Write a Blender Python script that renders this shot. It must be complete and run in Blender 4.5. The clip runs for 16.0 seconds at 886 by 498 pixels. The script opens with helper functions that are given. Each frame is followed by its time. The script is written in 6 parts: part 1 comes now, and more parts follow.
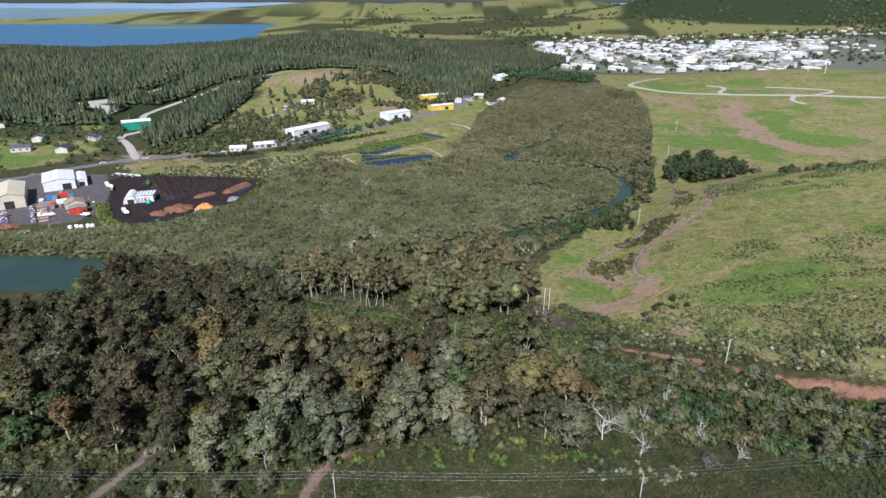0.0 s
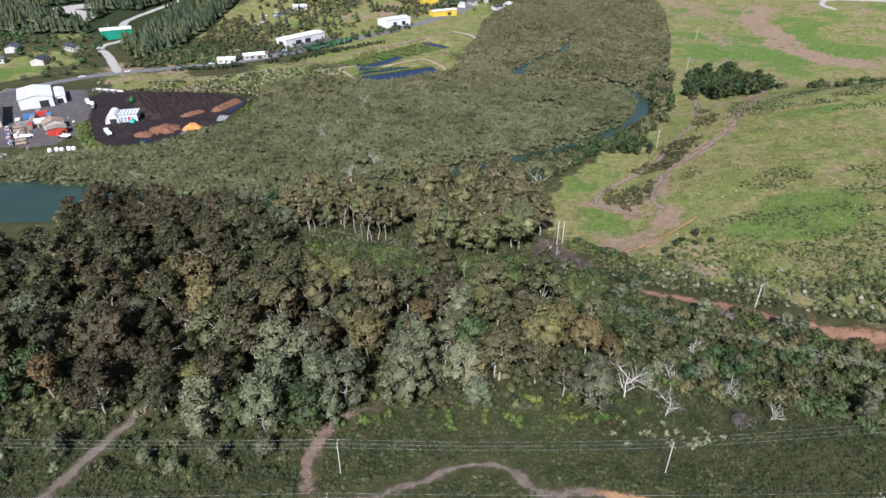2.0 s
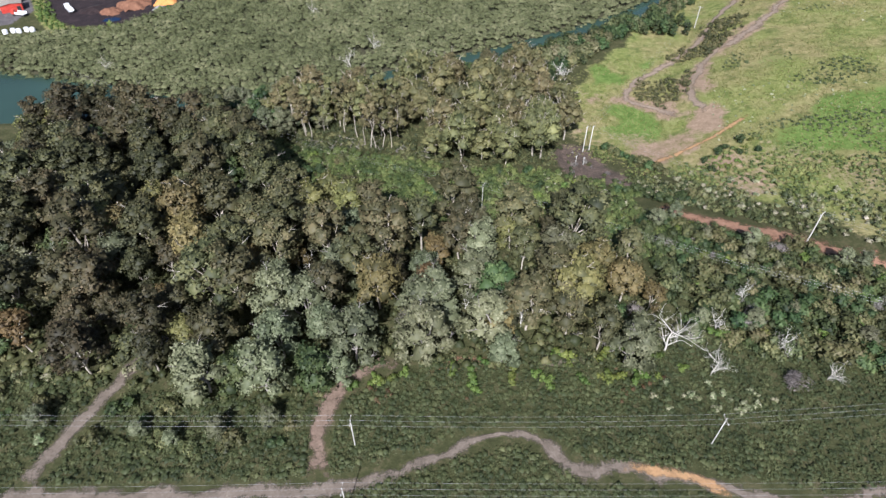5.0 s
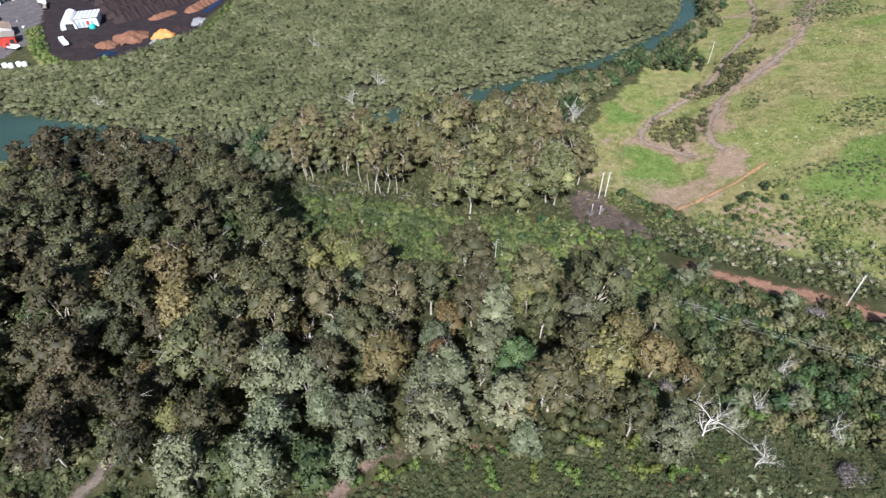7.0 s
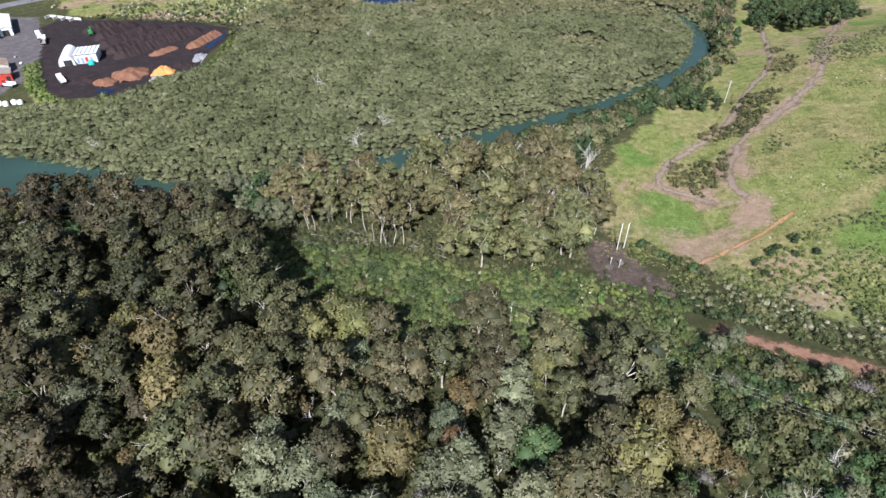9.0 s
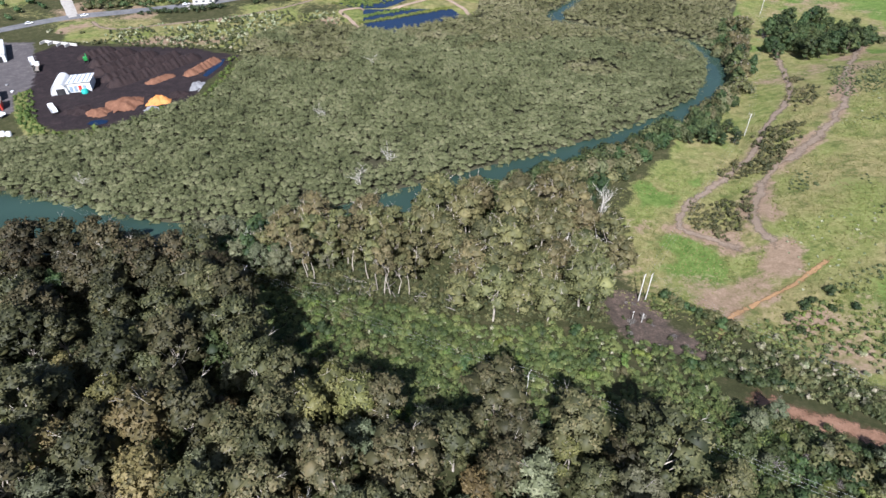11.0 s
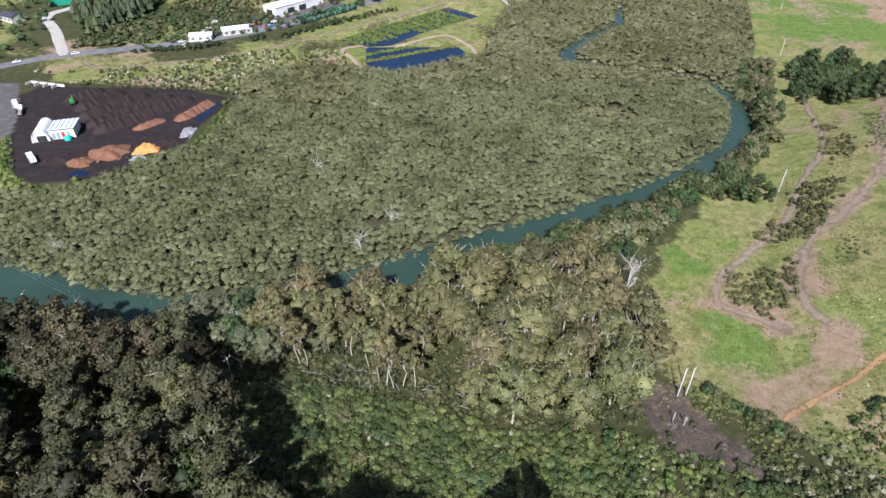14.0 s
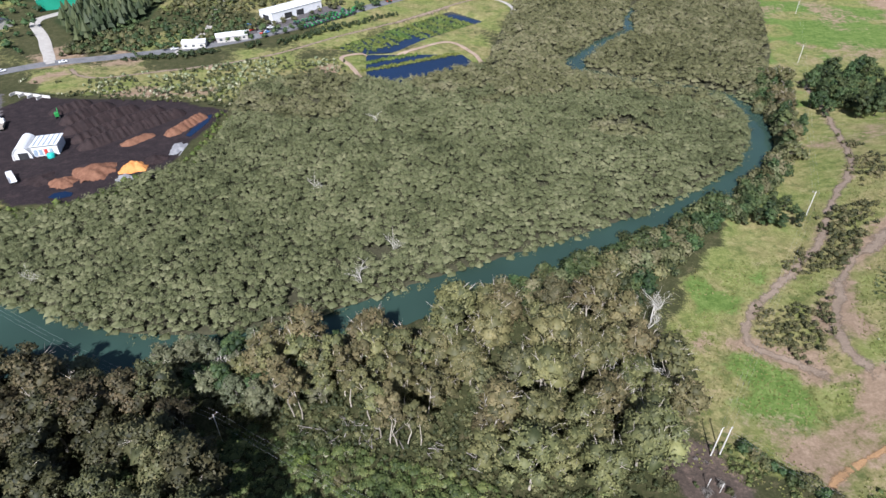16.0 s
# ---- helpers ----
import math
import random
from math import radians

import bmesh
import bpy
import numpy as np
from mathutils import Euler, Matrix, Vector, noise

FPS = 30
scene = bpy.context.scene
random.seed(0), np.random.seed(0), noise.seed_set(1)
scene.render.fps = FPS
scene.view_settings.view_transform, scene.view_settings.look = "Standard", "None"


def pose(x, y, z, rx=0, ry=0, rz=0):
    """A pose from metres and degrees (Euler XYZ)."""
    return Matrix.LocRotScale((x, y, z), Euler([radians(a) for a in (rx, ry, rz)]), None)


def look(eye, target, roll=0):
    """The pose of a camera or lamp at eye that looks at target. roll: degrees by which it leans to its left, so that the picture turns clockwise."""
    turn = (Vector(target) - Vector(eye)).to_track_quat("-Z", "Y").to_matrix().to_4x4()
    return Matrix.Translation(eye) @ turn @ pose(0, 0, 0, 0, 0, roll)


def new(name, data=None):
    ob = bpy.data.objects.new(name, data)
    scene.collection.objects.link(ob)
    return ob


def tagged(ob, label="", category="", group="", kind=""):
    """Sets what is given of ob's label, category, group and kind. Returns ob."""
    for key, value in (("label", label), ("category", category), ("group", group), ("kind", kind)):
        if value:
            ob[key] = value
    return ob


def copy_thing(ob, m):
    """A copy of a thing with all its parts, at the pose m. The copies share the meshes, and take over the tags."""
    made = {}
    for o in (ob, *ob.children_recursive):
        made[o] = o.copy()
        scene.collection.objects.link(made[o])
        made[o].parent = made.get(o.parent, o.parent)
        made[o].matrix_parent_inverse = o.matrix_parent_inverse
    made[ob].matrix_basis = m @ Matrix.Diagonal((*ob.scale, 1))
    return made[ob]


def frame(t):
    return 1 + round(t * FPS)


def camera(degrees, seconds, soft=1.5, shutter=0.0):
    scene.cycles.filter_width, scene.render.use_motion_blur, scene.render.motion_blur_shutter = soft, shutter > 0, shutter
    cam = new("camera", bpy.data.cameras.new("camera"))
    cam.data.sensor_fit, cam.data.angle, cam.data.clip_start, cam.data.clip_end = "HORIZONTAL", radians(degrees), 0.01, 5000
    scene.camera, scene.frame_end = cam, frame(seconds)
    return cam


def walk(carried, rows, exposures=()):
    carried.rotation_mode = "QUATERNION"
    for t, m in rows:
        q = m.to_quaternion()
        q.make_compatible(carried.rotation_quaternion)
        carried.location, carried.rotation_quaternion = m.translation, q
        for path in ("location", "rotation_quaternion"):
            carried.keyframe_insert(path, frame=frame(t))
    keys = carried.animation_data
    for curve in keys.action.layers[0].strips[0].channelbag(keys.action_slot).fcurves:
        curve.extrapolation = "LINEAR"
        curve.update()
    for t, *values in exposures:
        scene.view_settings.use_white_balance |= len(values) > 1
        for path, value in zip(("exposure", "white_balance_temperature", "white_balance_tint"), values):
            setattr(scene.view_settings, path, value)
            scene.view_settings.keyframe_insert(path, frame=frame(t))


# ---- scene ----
cam = camera(73.3, 16.0)
PATH = [
    (0, (-0.132, 6.762, 113.953), (-0.13, 8.611, 113.192), -0.0),
    (0.5, (-0.747, 11.281, 114.014), (-0.744, 13.096, 113.173), 0.0),
    (1, (-1.361, 15.672, 113.995), (-1.358, 17.446, 113.072), -0.0),
    (1.5, (-1.947, 20.081, 114.024), (-1.946, 21.811, 113.02), -0.1),
    (2, (-2.617, 24.663, 114.134), (-2.615, 26.379, 113.108), -0.0),
    (2.5, (-3.359, 28.987, 114.235), (-3.356, 30.662, 113.141), -0.0),
    (3, (-4.054, 33.358, 114.375), (-4.051, 34.963, 113.182), 0.0),
    (3.5, (-4.62, 37.611, 114.521), (-4.617, 39.14, 113.232), 0.0),
    (3.7, (-4.884, 39.262, 114.553), (-4.882, 40.761, 113.229), 0.0),
    (5.8, (-8.298, 56.541, 115.434), (-8.294, 57.986, 114.052), -0.1),
    (6, (-8.533, 58.152, 115.472), (-8.529, 59.613, 114.106), -0.1),
    (6.5, (-8.956, 62.063, 115.612), (-8.951, 63.549, 114.274), -0.0),
    (7, (-9.757, 65.543, 115.75), (-9.752, 67.029, 114.412), 0.0),
    (7.5, (-10.749, 69.041, 115.749), (-10.745, 70.539, 114.423), -0.0),
    (8, (-11.441, 72.55, 115.733), (-11.438, 74.07, 114.433), -0.1),
    (8.5, (-11.765, 76.039, 115.72), (-11.764, 77.565, 114.427), -0.1),
    (9, (-11.922, 79.654, 115.738), (-11.923, 81.19, 114.457), -0.0),
    (11.5, (-14.411, 99.562, 115.964), (-14.418, 101.145, 114.743), -0.0),
    (12, (-14.934, 103.658, 115.958), (-14.941, 105.264, 114.767), -0.0),
    (12.5, (-15.428, 107.845, 115.932), (-15.436, 109.459, 114.751), -0.0),
    (13, (-15.755, 112.131, 115.913), (-15.764, 113.745, 114.731), 0.0),
    (13.5, (-16.033, 116.44, 115.908), (-16.044, 118.052, 114.724), 0.0),
    (14, (-16.339, 120.765, 115.934), (-16.351, 122.376, 114.749), 0.1),
    (14.5, (-16.773, 125.096, 115.949), (-16.785, 126.706, 114.762), 0.1),
    (15, (-17.26, 129.397, 115.981), (-17.272, 131.005, 114.792), 0.1),
    (15.5, (-17.809, 133.622, 116.029), (-17.821, 135.231, 114.84), 0.1),
    (16, (-18.514, 137.903, 116.078), (-18.525, 139.51, 114.888), 0.1),
]
walk(cam, [(t, look(eye, target, roll)) for t, eye, target, roll in PATH], [(0, 0.28, 5720, 15), (2, 0.42, 5720, 15), (3.5, 0.55, 5720, 15), (6, 0.8, 5720, 15), (9, 0.78, 5720, 15), (13, 0.7, 5720, 15), (16, 0.64, 5720, 15)])

# ---- world, sun ----
world = bpy.data.worlds.new("sky")
scene.world = world
world.use_nodes = True
wn = world.node_tree.nodes
sky = wn.new("ShaderNodeTexSky")
sky.sky_type = "NISHITA"
sky.sun_disc = False
SUN = Vector((-0.16, -1.0, 1.0)).normalized()
sky.sun_elevation = math.asin(SUN.z)
sky.sun_rotation = math.atan2(SUN.x, SUN.y)
sky.dust_density = 2.0
world.node_tree.links.new(sky.outputs[0], wn["Background"].inputs[0])
wn["Background"].inputs[1].default_value = 0.056
sun = new("sun", bpy.data.lights.new("sun", "SUN"))
sun.data.energy = 5.0
sun.data.angle = radians(0.6)
sun.data.color = (1.0, 0.96, 0.9)
sun.matrix_world = look(SUN * 300, (0, 0, 0))

# ---- materials ----
RNG = np.random.default_rng(7)


def material(name, a, b, scale=1.0, rough=0.8, bump=0.3, metal=0.0, vary=0.0, c=None, fine=8.0):
    """Two-scale mottled surface: a to b by noise of about 1/scale metres, c in spots; vary: shift from object to object."""
    m = bpy.data.materials.new(name)
    m.use_nodes = True
    n, l = m.node_tree.nodes, m.node_tree.links
    p = n["Principled BSDF"]
    p.inputs["Roughness"].default_value, p.inputs["Metallic"].default_value = rough, metal
    p.inputs["Specular IOR Level"].default_value = 0.25
    co = n.new("ShaderNodeTexCoord")
    big, small = n.new("ShaderNodeTexNoise"), n.new("ShaderNodeTexNoise")
    big.inputs["Scale"].default_value, small.inputs["Scale"].default_value = scale, scale * fine
    big.inputs["Detail"].default_value = 5
    small.inputs["Detail"].default_value = 3
    for t in (big, small):
        l.new(co.outputs["Object"], t.inputs["Vector"])
    mixn = n.new("ShaderNodeMath")
    mixn.operation = "MULTIPLY_ADD"
    l.new(small.outputs[0], mixn.inputs[0])
    mixn.inputs[1].default_value = 0.5
    sub = n.new("ShaderNodeMath")
    sub.operation = "MULTIPLY"
    l.new(big.outputs[0], sub.inputs[0])
    sub.inputs[1].default_value = 0.5
    l.new(sub.outputs[0], mixn.inputs[2])
    ramp = n.new("ShaderNodeValToRGB")
    e = ramp.color_ramp.elements
    e[0].position, e[0].color, e[1].position, e[1].color = 0.36, (*a, 1), 0.64, (*b, 1)
    if c:
        x = e.new(0.74)
        x.color = (*c, 1)
    l.new(mixn.outputs[0], ramp.inputs[0])
    out = ramp.outputs[0]
    if vary:
        info, hsv = n.new("ShaderNodeObjectInfo"), n.new("ShaderNodeHueSaturation")
        mr = n.new("ShaderNodeMapRange")
        l.new(info.outputs["Random"], mr.inputs[0])
        mr.inputs[3].default_value, mr.inputs[4].default_value = 1 - vary, 1 + vary
        l.new(mr.outputs[0], hsv.inputs["Value"])
        l.new(out, hsv.inputs["Color"])
        out = hsv.outputs[0]
    l.new(out, p.inputs["Base Color"])
    if bump:
        bp = n.new("ShaderNodeBump")
        bp.inputs["Strength"].default_value = bump
        bp.inputs["Distance"].default_value = 0.15 / scale
        l.new(mixn.outputs[0], bp.inputs["Height"])
        l.new(bp.outputs[0], p.inputs["Normal"])
    return m


def leafage(name, a, b, c, patch=0.25, vary=0.25, hue=0.03, thin=0.22, tone=0.1, broad=0.0, mottle=1.0):
    """Leaves: colour by leaf, by clump (the attribute "tone"), by patch of the crown, by broad patch of the stand and by plant, with some light let through."""
    m = bpy.data.materials.new(name)
    m.use_nodes = True
    n, l = m.node_tree.nodes, m.node_tree.links
    p = n["Principled BSDF"]
    p.inputs["Roughness"].default_value = 0.6
    p.inputs["Specular IOR Level"].default_value = 0.3
    geo, info, noi = n.new("ShaderNodeNewGeometry"), n.new("ShaderNodeObjectInfo"), n.new("ShaderNodeTexNoise")
    noi.inputs["Scale"].default_value = patch
    noi.inputs["Detail"].default_value = 4
    l.new(geo.outputs["Position"], noi.inputs["Vector"])
    mm = n.new("ShaderNodeMath")
    mm.operation = "MULTIPLY_ADD"
    l.new(geo.outputs["Random Per Island"], mm.inputs[0])
    mm.inputs[1].default_value = 0.34
    s = n.new("ShaderNodeMath")
    s.operation = "MULTIPLY_ADD"
    l.new(noi.outputs[0], s.inputs[0])
    s.inputs[1].default_value, s.inputs[2].default_value = mottle, 0.35 - 0.5 * mottle
    l.new(s.outputs[0], mm.inputs[2])
    ramp = n.new("ShaderNodeValToRGB")
    e = ramp.color_ramp.elements
    e[0].position, e[0].color, e[1].position, e[1].color = 0.15, (*a, 1), 0.85, (*c, 1)
    x = e.new(0.5)
    x.color = (*b, 1)
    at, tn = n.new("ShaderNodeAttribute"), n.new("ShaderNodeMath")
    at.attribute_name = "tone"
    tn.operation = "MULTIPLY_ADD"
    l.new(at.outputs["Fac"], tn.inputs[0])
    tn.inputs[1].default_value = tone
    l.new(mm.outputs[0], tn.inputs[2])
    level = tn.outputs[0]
    if broad:
        wide, wm = n.new("ShaderNodeTexNoise"), n.new("ShaderNodeMath")
        wide.inputs["Scale"].default_value, wide.inputs["Detail"].default_value = 0.016, 3
        l.new(geo.outputs["Position"], wide.inputs["Vector"])
        wm.operation = "MULTIPLY_ADD"
        wm.inputs[1].default_value = broad
        l.new(wide.outputs[0], wm.inputs[0])
        drop = n.new("ShaderNodeMath")
        drop.operation = "SUBTRACT"
        drop.inputs[1].default_value = broad / 2
        l.new(level, drop.inputs[0])
        l.new(drop.outputs[0], wm.inputs[2])
        level = wm.outputs[0]
    l.new(level, ramp.inputs[0])
    hsv, mr, mh = n.new("ShaderNodeHueSaturation"), n.new("ShaderNodeMapRange"), n.new("ShaderNodeMapRange")
    l.new(info.outputs["Random"], mr.inputs[0])
    mr.inputs[3].default_value, mr.inputs[4].default_value = 1 - vary, 1 + vary
    frac = n.new("ShaderNodeMath")
    frac.operation = "MULTIPLY"
    frac.inputs[1].default_value = 7.31
    fr = n.new("ShaderNodeMath")
    fr.operation = "FRACT"
    l.new(info.outputs["Random"], frac.inputs[0])
    l.new(frac.outputs[0], fr.inputs[0])
    l.new(fr.outputs[0], mh.inputs[0])
    mh.inputs[3].default_value, mh.inputs[4].default_value = 0.5 - hue, 0.5 + hue
    l.new(mr.outputs[0], hsv.inputs["Value"])
    l.new(mh.outputs[0], hsv.inputs["Hue"])
    l.new(ramp.outputs[0], hsv.inputs["Color"])
    l.new(hsv.outputs[0], p.inputs["Base Color"])
    if thin:
        tr, mx = n.new("ShaderNodeBsdfTranslucent"), n.new("ShaderNodeMixShader")
        l.new(hsv.outputs[0], tr.inputs["Color"])
        mx.inputs[0].default_value = thin
        l.new(p.outputs[0], mx.inputs[1])
        l.new(tr.outputs[0], mx.inputs[2])
        l.new(mx.outputs[0], n["Material Output"].inputs[0])
    return m


EUC = leafage("eucalypt_leaves", (0.029, 0.033, 0.014), (0.094, 0.094, 0.04), (0.195, 0.17, 0.08), patch=0.5, vary=0.35, hue=0.028, tone=0.06, mottle=0.6)
# EUC darkened: shade over the left wood is put into the leaf colour
DUSK = leafage("shade_toned_eucalypt_leaves", (0.018, 0.021, 0.009), (0.062, 0.06, 0.026), (0.14, 0.12, 0.056), patch=0.5, vary=0.35, hue=0.035, tone=0.06, mottle=0.6)
# EUC lightened: the brighter light on the grove is put into this colour
GUM = leafage("lit_gum_leaves", (0.046, 0.05, 0.019), (0.145, 0.138, 0.057), (0.26, 0.228, 0.1), patch=0.5, vary=0.2, hue=0.03, tone=0.06, mottle=0.6)
GOLD = leafage("golden_leaves", (0.06, 0.06, 0.02), (0.16, 0.147, 0.052), (0.26, 0.225, 0.085), patch=0.5, vary=0.15, mottle=0.6)
GREY = leafage("wattle_leaves", (0.05, 0.057, 0.027), (0.145, 0.157, 0.082), (0.275, 0.277, 0.165), patch=0.5, vary=0.3, tone=0.06, mottle=0.6)
DEEP = leafage("dark_leaves", (0.02, 0.035, 0.013), (0.056, 0.084, 0.028), (0.125, 0.155, 0.058), vary=0.35, mottle=0.7)
MANG = leafage("mangrove_leaves", (0.056, 0.062, 0.024), (0.142, 0.146, 0.064), (0.25, 0.24, 0.13), patch=0.12, vary=0.0, thin=0.15, tone=0.06, broad=0.6, mottle=0.9)
HEATH = leafage("heath_leaves", (0.024, 0.03, 0.011), (0.056, 0.064, 0.023), (0.13, 0.128, 0.052), patch=0.3, vary=0.0, thin=0.12, tone=0.04, broad=0.6)
GULLY = leafage("gully_leaves", (0.034, 0.055, 0.016), (0.094, 0.128, 0.038), (0.22, 0.245, 0.08), patch=0.2, vary=0.2, tone=0.1, broad=0.5)
SCRUB = leafage("scrub_leaves", (0.036, 0.046, 0.017), (0.095, 0.103, 0.039), (0.2, 0.19, 0.083), patch=0.2, vary=0.2, tone=0.16, broad=0.4)
LIME = leafage("lime_scrub_leaves", (0.05, 0.08, 0.014), (0.115, 0.155, 0.032), (0.21, 0.24, 0.065), patch=0.2, vary=0.25)
GRASS = leafage("grass_blades", (0.075, 0.105, 0.024), (0.16, 0.19, 0.052), (0.29, 0.28, 0.12), patch=0.12, vary=0.0, thin=0.2)
FLAX = leafage("pale_plume_leaves", (0.12, 0.15, 0.06), (0.28, 0.28, 0.16), (0.62, 0.56, 0.42), patch=0.6, vary=0.2)
PINE = leafage("pine_needles", (0.014, 0.026, 0.011), (0.034, 0.05, 0.02), (0.075, 0.09, 0.036), patch=0.03, vary=0.2, thin=0.0, broad=0.4)
RUST = leafage("rust_leaves", (0.05, 0.036, 0.015), (0.125, 0.085, 0.035), (0.2, 0.145, 0.065), vary=0.2)
REED = leafage("reed_leaves", (0.05, 0.08, 0.015), (0.12, 0.16, 0.03), (0.2, 0.24, 0.06), patch=0.15, vary=0.0, thin=0.1)
TWIGS = leafage("bare_twig_spray", (0.09, 0.078, 0.064), (0.17, 0.152, 0.13), (0.3, 0.275, 0.245), patch=0.8, vary=0.25, thin=0.0)
GREYTWIG = material("bare_twigs", (0.16, 0.14, 0.12), (0.36, 0.33, 0.3), 3, vary=0.2)
BARK = material("pale_bark", (0.24, 0.2, 0.15), (0.62, 0.57, 0.48), 0.9, c=(0.16, 0.11, 0.08), vary=0.15)
DRYBARK = material("bleached_wood", (0.42, 0.39, 0.34), (0.72, 0.69, 0.62), 1.5)
DARKBARK = material("brown_bark", (0.06, 0.045, 0.035), (0.16, 0.12, 0.09), 2)
DIRT = material("dry_dirt", (0.24, 0.17, 0.12), (0.40, 0.31, 0.23), 0.35, c=(0.46, 0.38, 0.3))
REDDIRT = material("red_clay", (0.3, 0.15, 0.075), (0.46, 0.27, 0.15), 0.3, c=(0.4, 0.32, 0.25))
ORANGE = material("orange_clay", (0.48, 0.19, 0.05), (0.66, 0.31, 0.1), 0.5)
GRAVEL = material("gravel", (0.3, 0.28, 0.25), (0.48, 0.45, 0.4), 0.5)
ASPHALT = material("worn_asphalt", (0.11, 0.11, 0.115), (0.2, 0.2, 0.2), 0.2)
CONCRETE = material("concrete", (0.48, 0.46, 0.42), (0.66, 0.64, 0.6), 0.5)
MULCH = material("dark_mulch", (0.016, 0.011, 0.011), (0.042, 0.027, 0.025), 0.4, bump=0.8, c=(0.085, 0.055, 0.045))
BARKCHIP = material("brown_bark_chip", (0.13, 0.06, 0.035), (0.24, 0.12, 0.07), 0.5, bump=0.8)
GREYCHIP = material("grey_stone_chip", (0.19, 0.19, 0.195), (0.32, 0.32, 0.32), 0.6)
POLE = material("weathered_concrete_pole", (0.46, 0.44, 0.4), (0.66, 0.64, 0.58), 0.8)
TIMBER = material("grey_timber", (0.2, 0.17, 0.14), (0.34, 0.3, 0.25), 1.5)
WIRE = material("dull_wire", (0.26, 0.26, 0.26), (0.38, 0.38, 0.38), 2, rough=0.45, metal=0.4, bump=0)
PORCELAIN = material("insulator_glaze", (0.5, 0.5, 0.5), (0.65, 0.65, 0.63), 4, rough=0.3, bump=0)
WHITE = material("white_sheet_metal", (0.66, 0.67, 0.67), (0.82, 0.82, 0.8), 0.3, rough=0.45, bump=0.05, vary=0.06)
CREAM = material("cream_sheet_metal", (0.52, 0.46, 0.34), (0.66, 0.6, 0.46), 0.2, rough=0.5, bump=0.05)
GREENW = material("green_sheet_metal", (0.015, 0.22, 0.13), (0.03, 0.3, 0.19), 0.2, rough=0.5, bump=0.05)
TEAL = material("teal_plastic", (0.02, 0.36, 0.3), (0.05, 0.45, 0.38), 1, rough=0.4, bump=0)
REDP = material("red_paint", (0.42, 0.03, 0.025), (0.6, 0.09, 0.06), 0.6, rough=0.5, bump=0.05)
YELLOW = material("yellow_paint", (0.6, 0.42, 0.04), (0.75, 0.55, 0.08), 0.3, rough=0.5, bump=0.05)
BLUEP = material("blue_paint", (0.05, 0.16, 0.4), (0.1, 0.25, 0.5), 0.5, rough=0.5, bump=0.05)
GREENP = material("green_machine_paint", (0.02, 0.2, 0.04), (0.05, 0.3, 0.08), 0.8, rough=0.5, bump=0.05)
DARKROOF = material("dark_roofing", (0.05, 0.055, 0.065), (0.1, 0.105, 0.12), 0.5, rough=0.6, vary=0.3)
REDROOF = material("terracotta_roofing", (0.22, 0.09, 0.06), (0.34, 0.16, 0.11), 0.5, vary=0.3)
WALLP = material("pale_wall_paint", (0.5, 0.47, 0.42), (0.66, 0.63, 0.57), 0.5, vary=0.2)
DARKIN = material("painted_dark_opening", (0.02, 0.02, 0.022), (0.05, 0.05, 0.05), 1, bump=0)
TYRE = material("black_rubber", (0.02, 0.02, 0.02), (0.05, 0.05, 0.05), 2, bump=0)
SKYL = material("frosted_roof_light", (0.25, 0.32, 0.4), (0.35, 0.42, 0.5), 1, rough=0.25, bump=0)
GLASS = material("dark_window_glass", (0.03, 0.04, 0.05), (0.06, 0.08, 0.1), 1, rough=0.08, bump=0)
LINE = material("road_line_paint", (0.7, 0.7, 0.68), (0.82, 0.82, 0.8), 1, bump=0)


def worn_track(name, a, b, c):
    """Bare soil that frays out into the plants at its edges, where the attribute "edge" nears 1."""
    m = material(name, a, b, 0.35, c=c)
    n, l = m.node_tree.nodes, m.node_tree.links
    at, geo, noi = n.new("ShaderNodeAttribute"), n.new("ShaderNodeNewGeometry"), n.new("ShaderNodeTexNoise")
    at.attribute_name = "edge"
    noi.inputs["Scale"].default_value, noi.inputs["Detail"].default_value, noi.inputs["Roughness"].default_value = 0.4, 9, 0.75
    l.new(geo.outputs["Position"], noi.inputs["Vector"])
    add = n.new("ShaderNodeMath")
    add.operation = "MULTIPLY_ADD"
    add.inputs[1].default_value = 2.6
    l.new(noi.outputs[0], add.inputs[0])
    l.new(at.outputs["Fac"], add.inputs[2])
    mr = n.new("ShaderNodeMapRange")
    mr.interpolation_type = "SMOOTHSTEP"
    mr.inputs[1].default_value, mr.inputs[2].default_value = 1.5, 2.1
    l.new(add.outputs[0], mr.inputs[0])
    clear, mx = n.new("ShaderNodeBsdfTransparent"), n.new("ShaderNodeMixShader")
    l.new(mr.outputs[0], mx.inputs[0])
    l.new(n["Principled BSDF"].outputs[0], mx.inputs[1])
    l.new(clear.outputs[0], mx.inputs[2])
    l.new(mx.outputs[0], n["Material Output"].inputs[0])
    return m


TRACK = worn_track("track_dirt", (0.18, 0.135, 0.095), (0.29, 0.225, 0.165), (0.4, 0.33, 0.26))
# TRACK darkened: the shadow over the near tracks is put into the soil colour
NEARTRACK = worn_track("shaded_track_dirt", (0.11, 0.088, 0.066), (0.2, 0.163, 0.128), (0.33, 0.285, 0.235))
MIDTRACK = worn_track("brown_track_dirt", (0.13, 0.092, 0.066), (0.23, 0.165, 0.122), (0.34, 0.27, 0.215))
REDTRACK = worn_track("red_clay_track", (0.2, 0.11, 0.065), (0.33, 0.19, 0.12), (0.36, 0.27, 0.21))
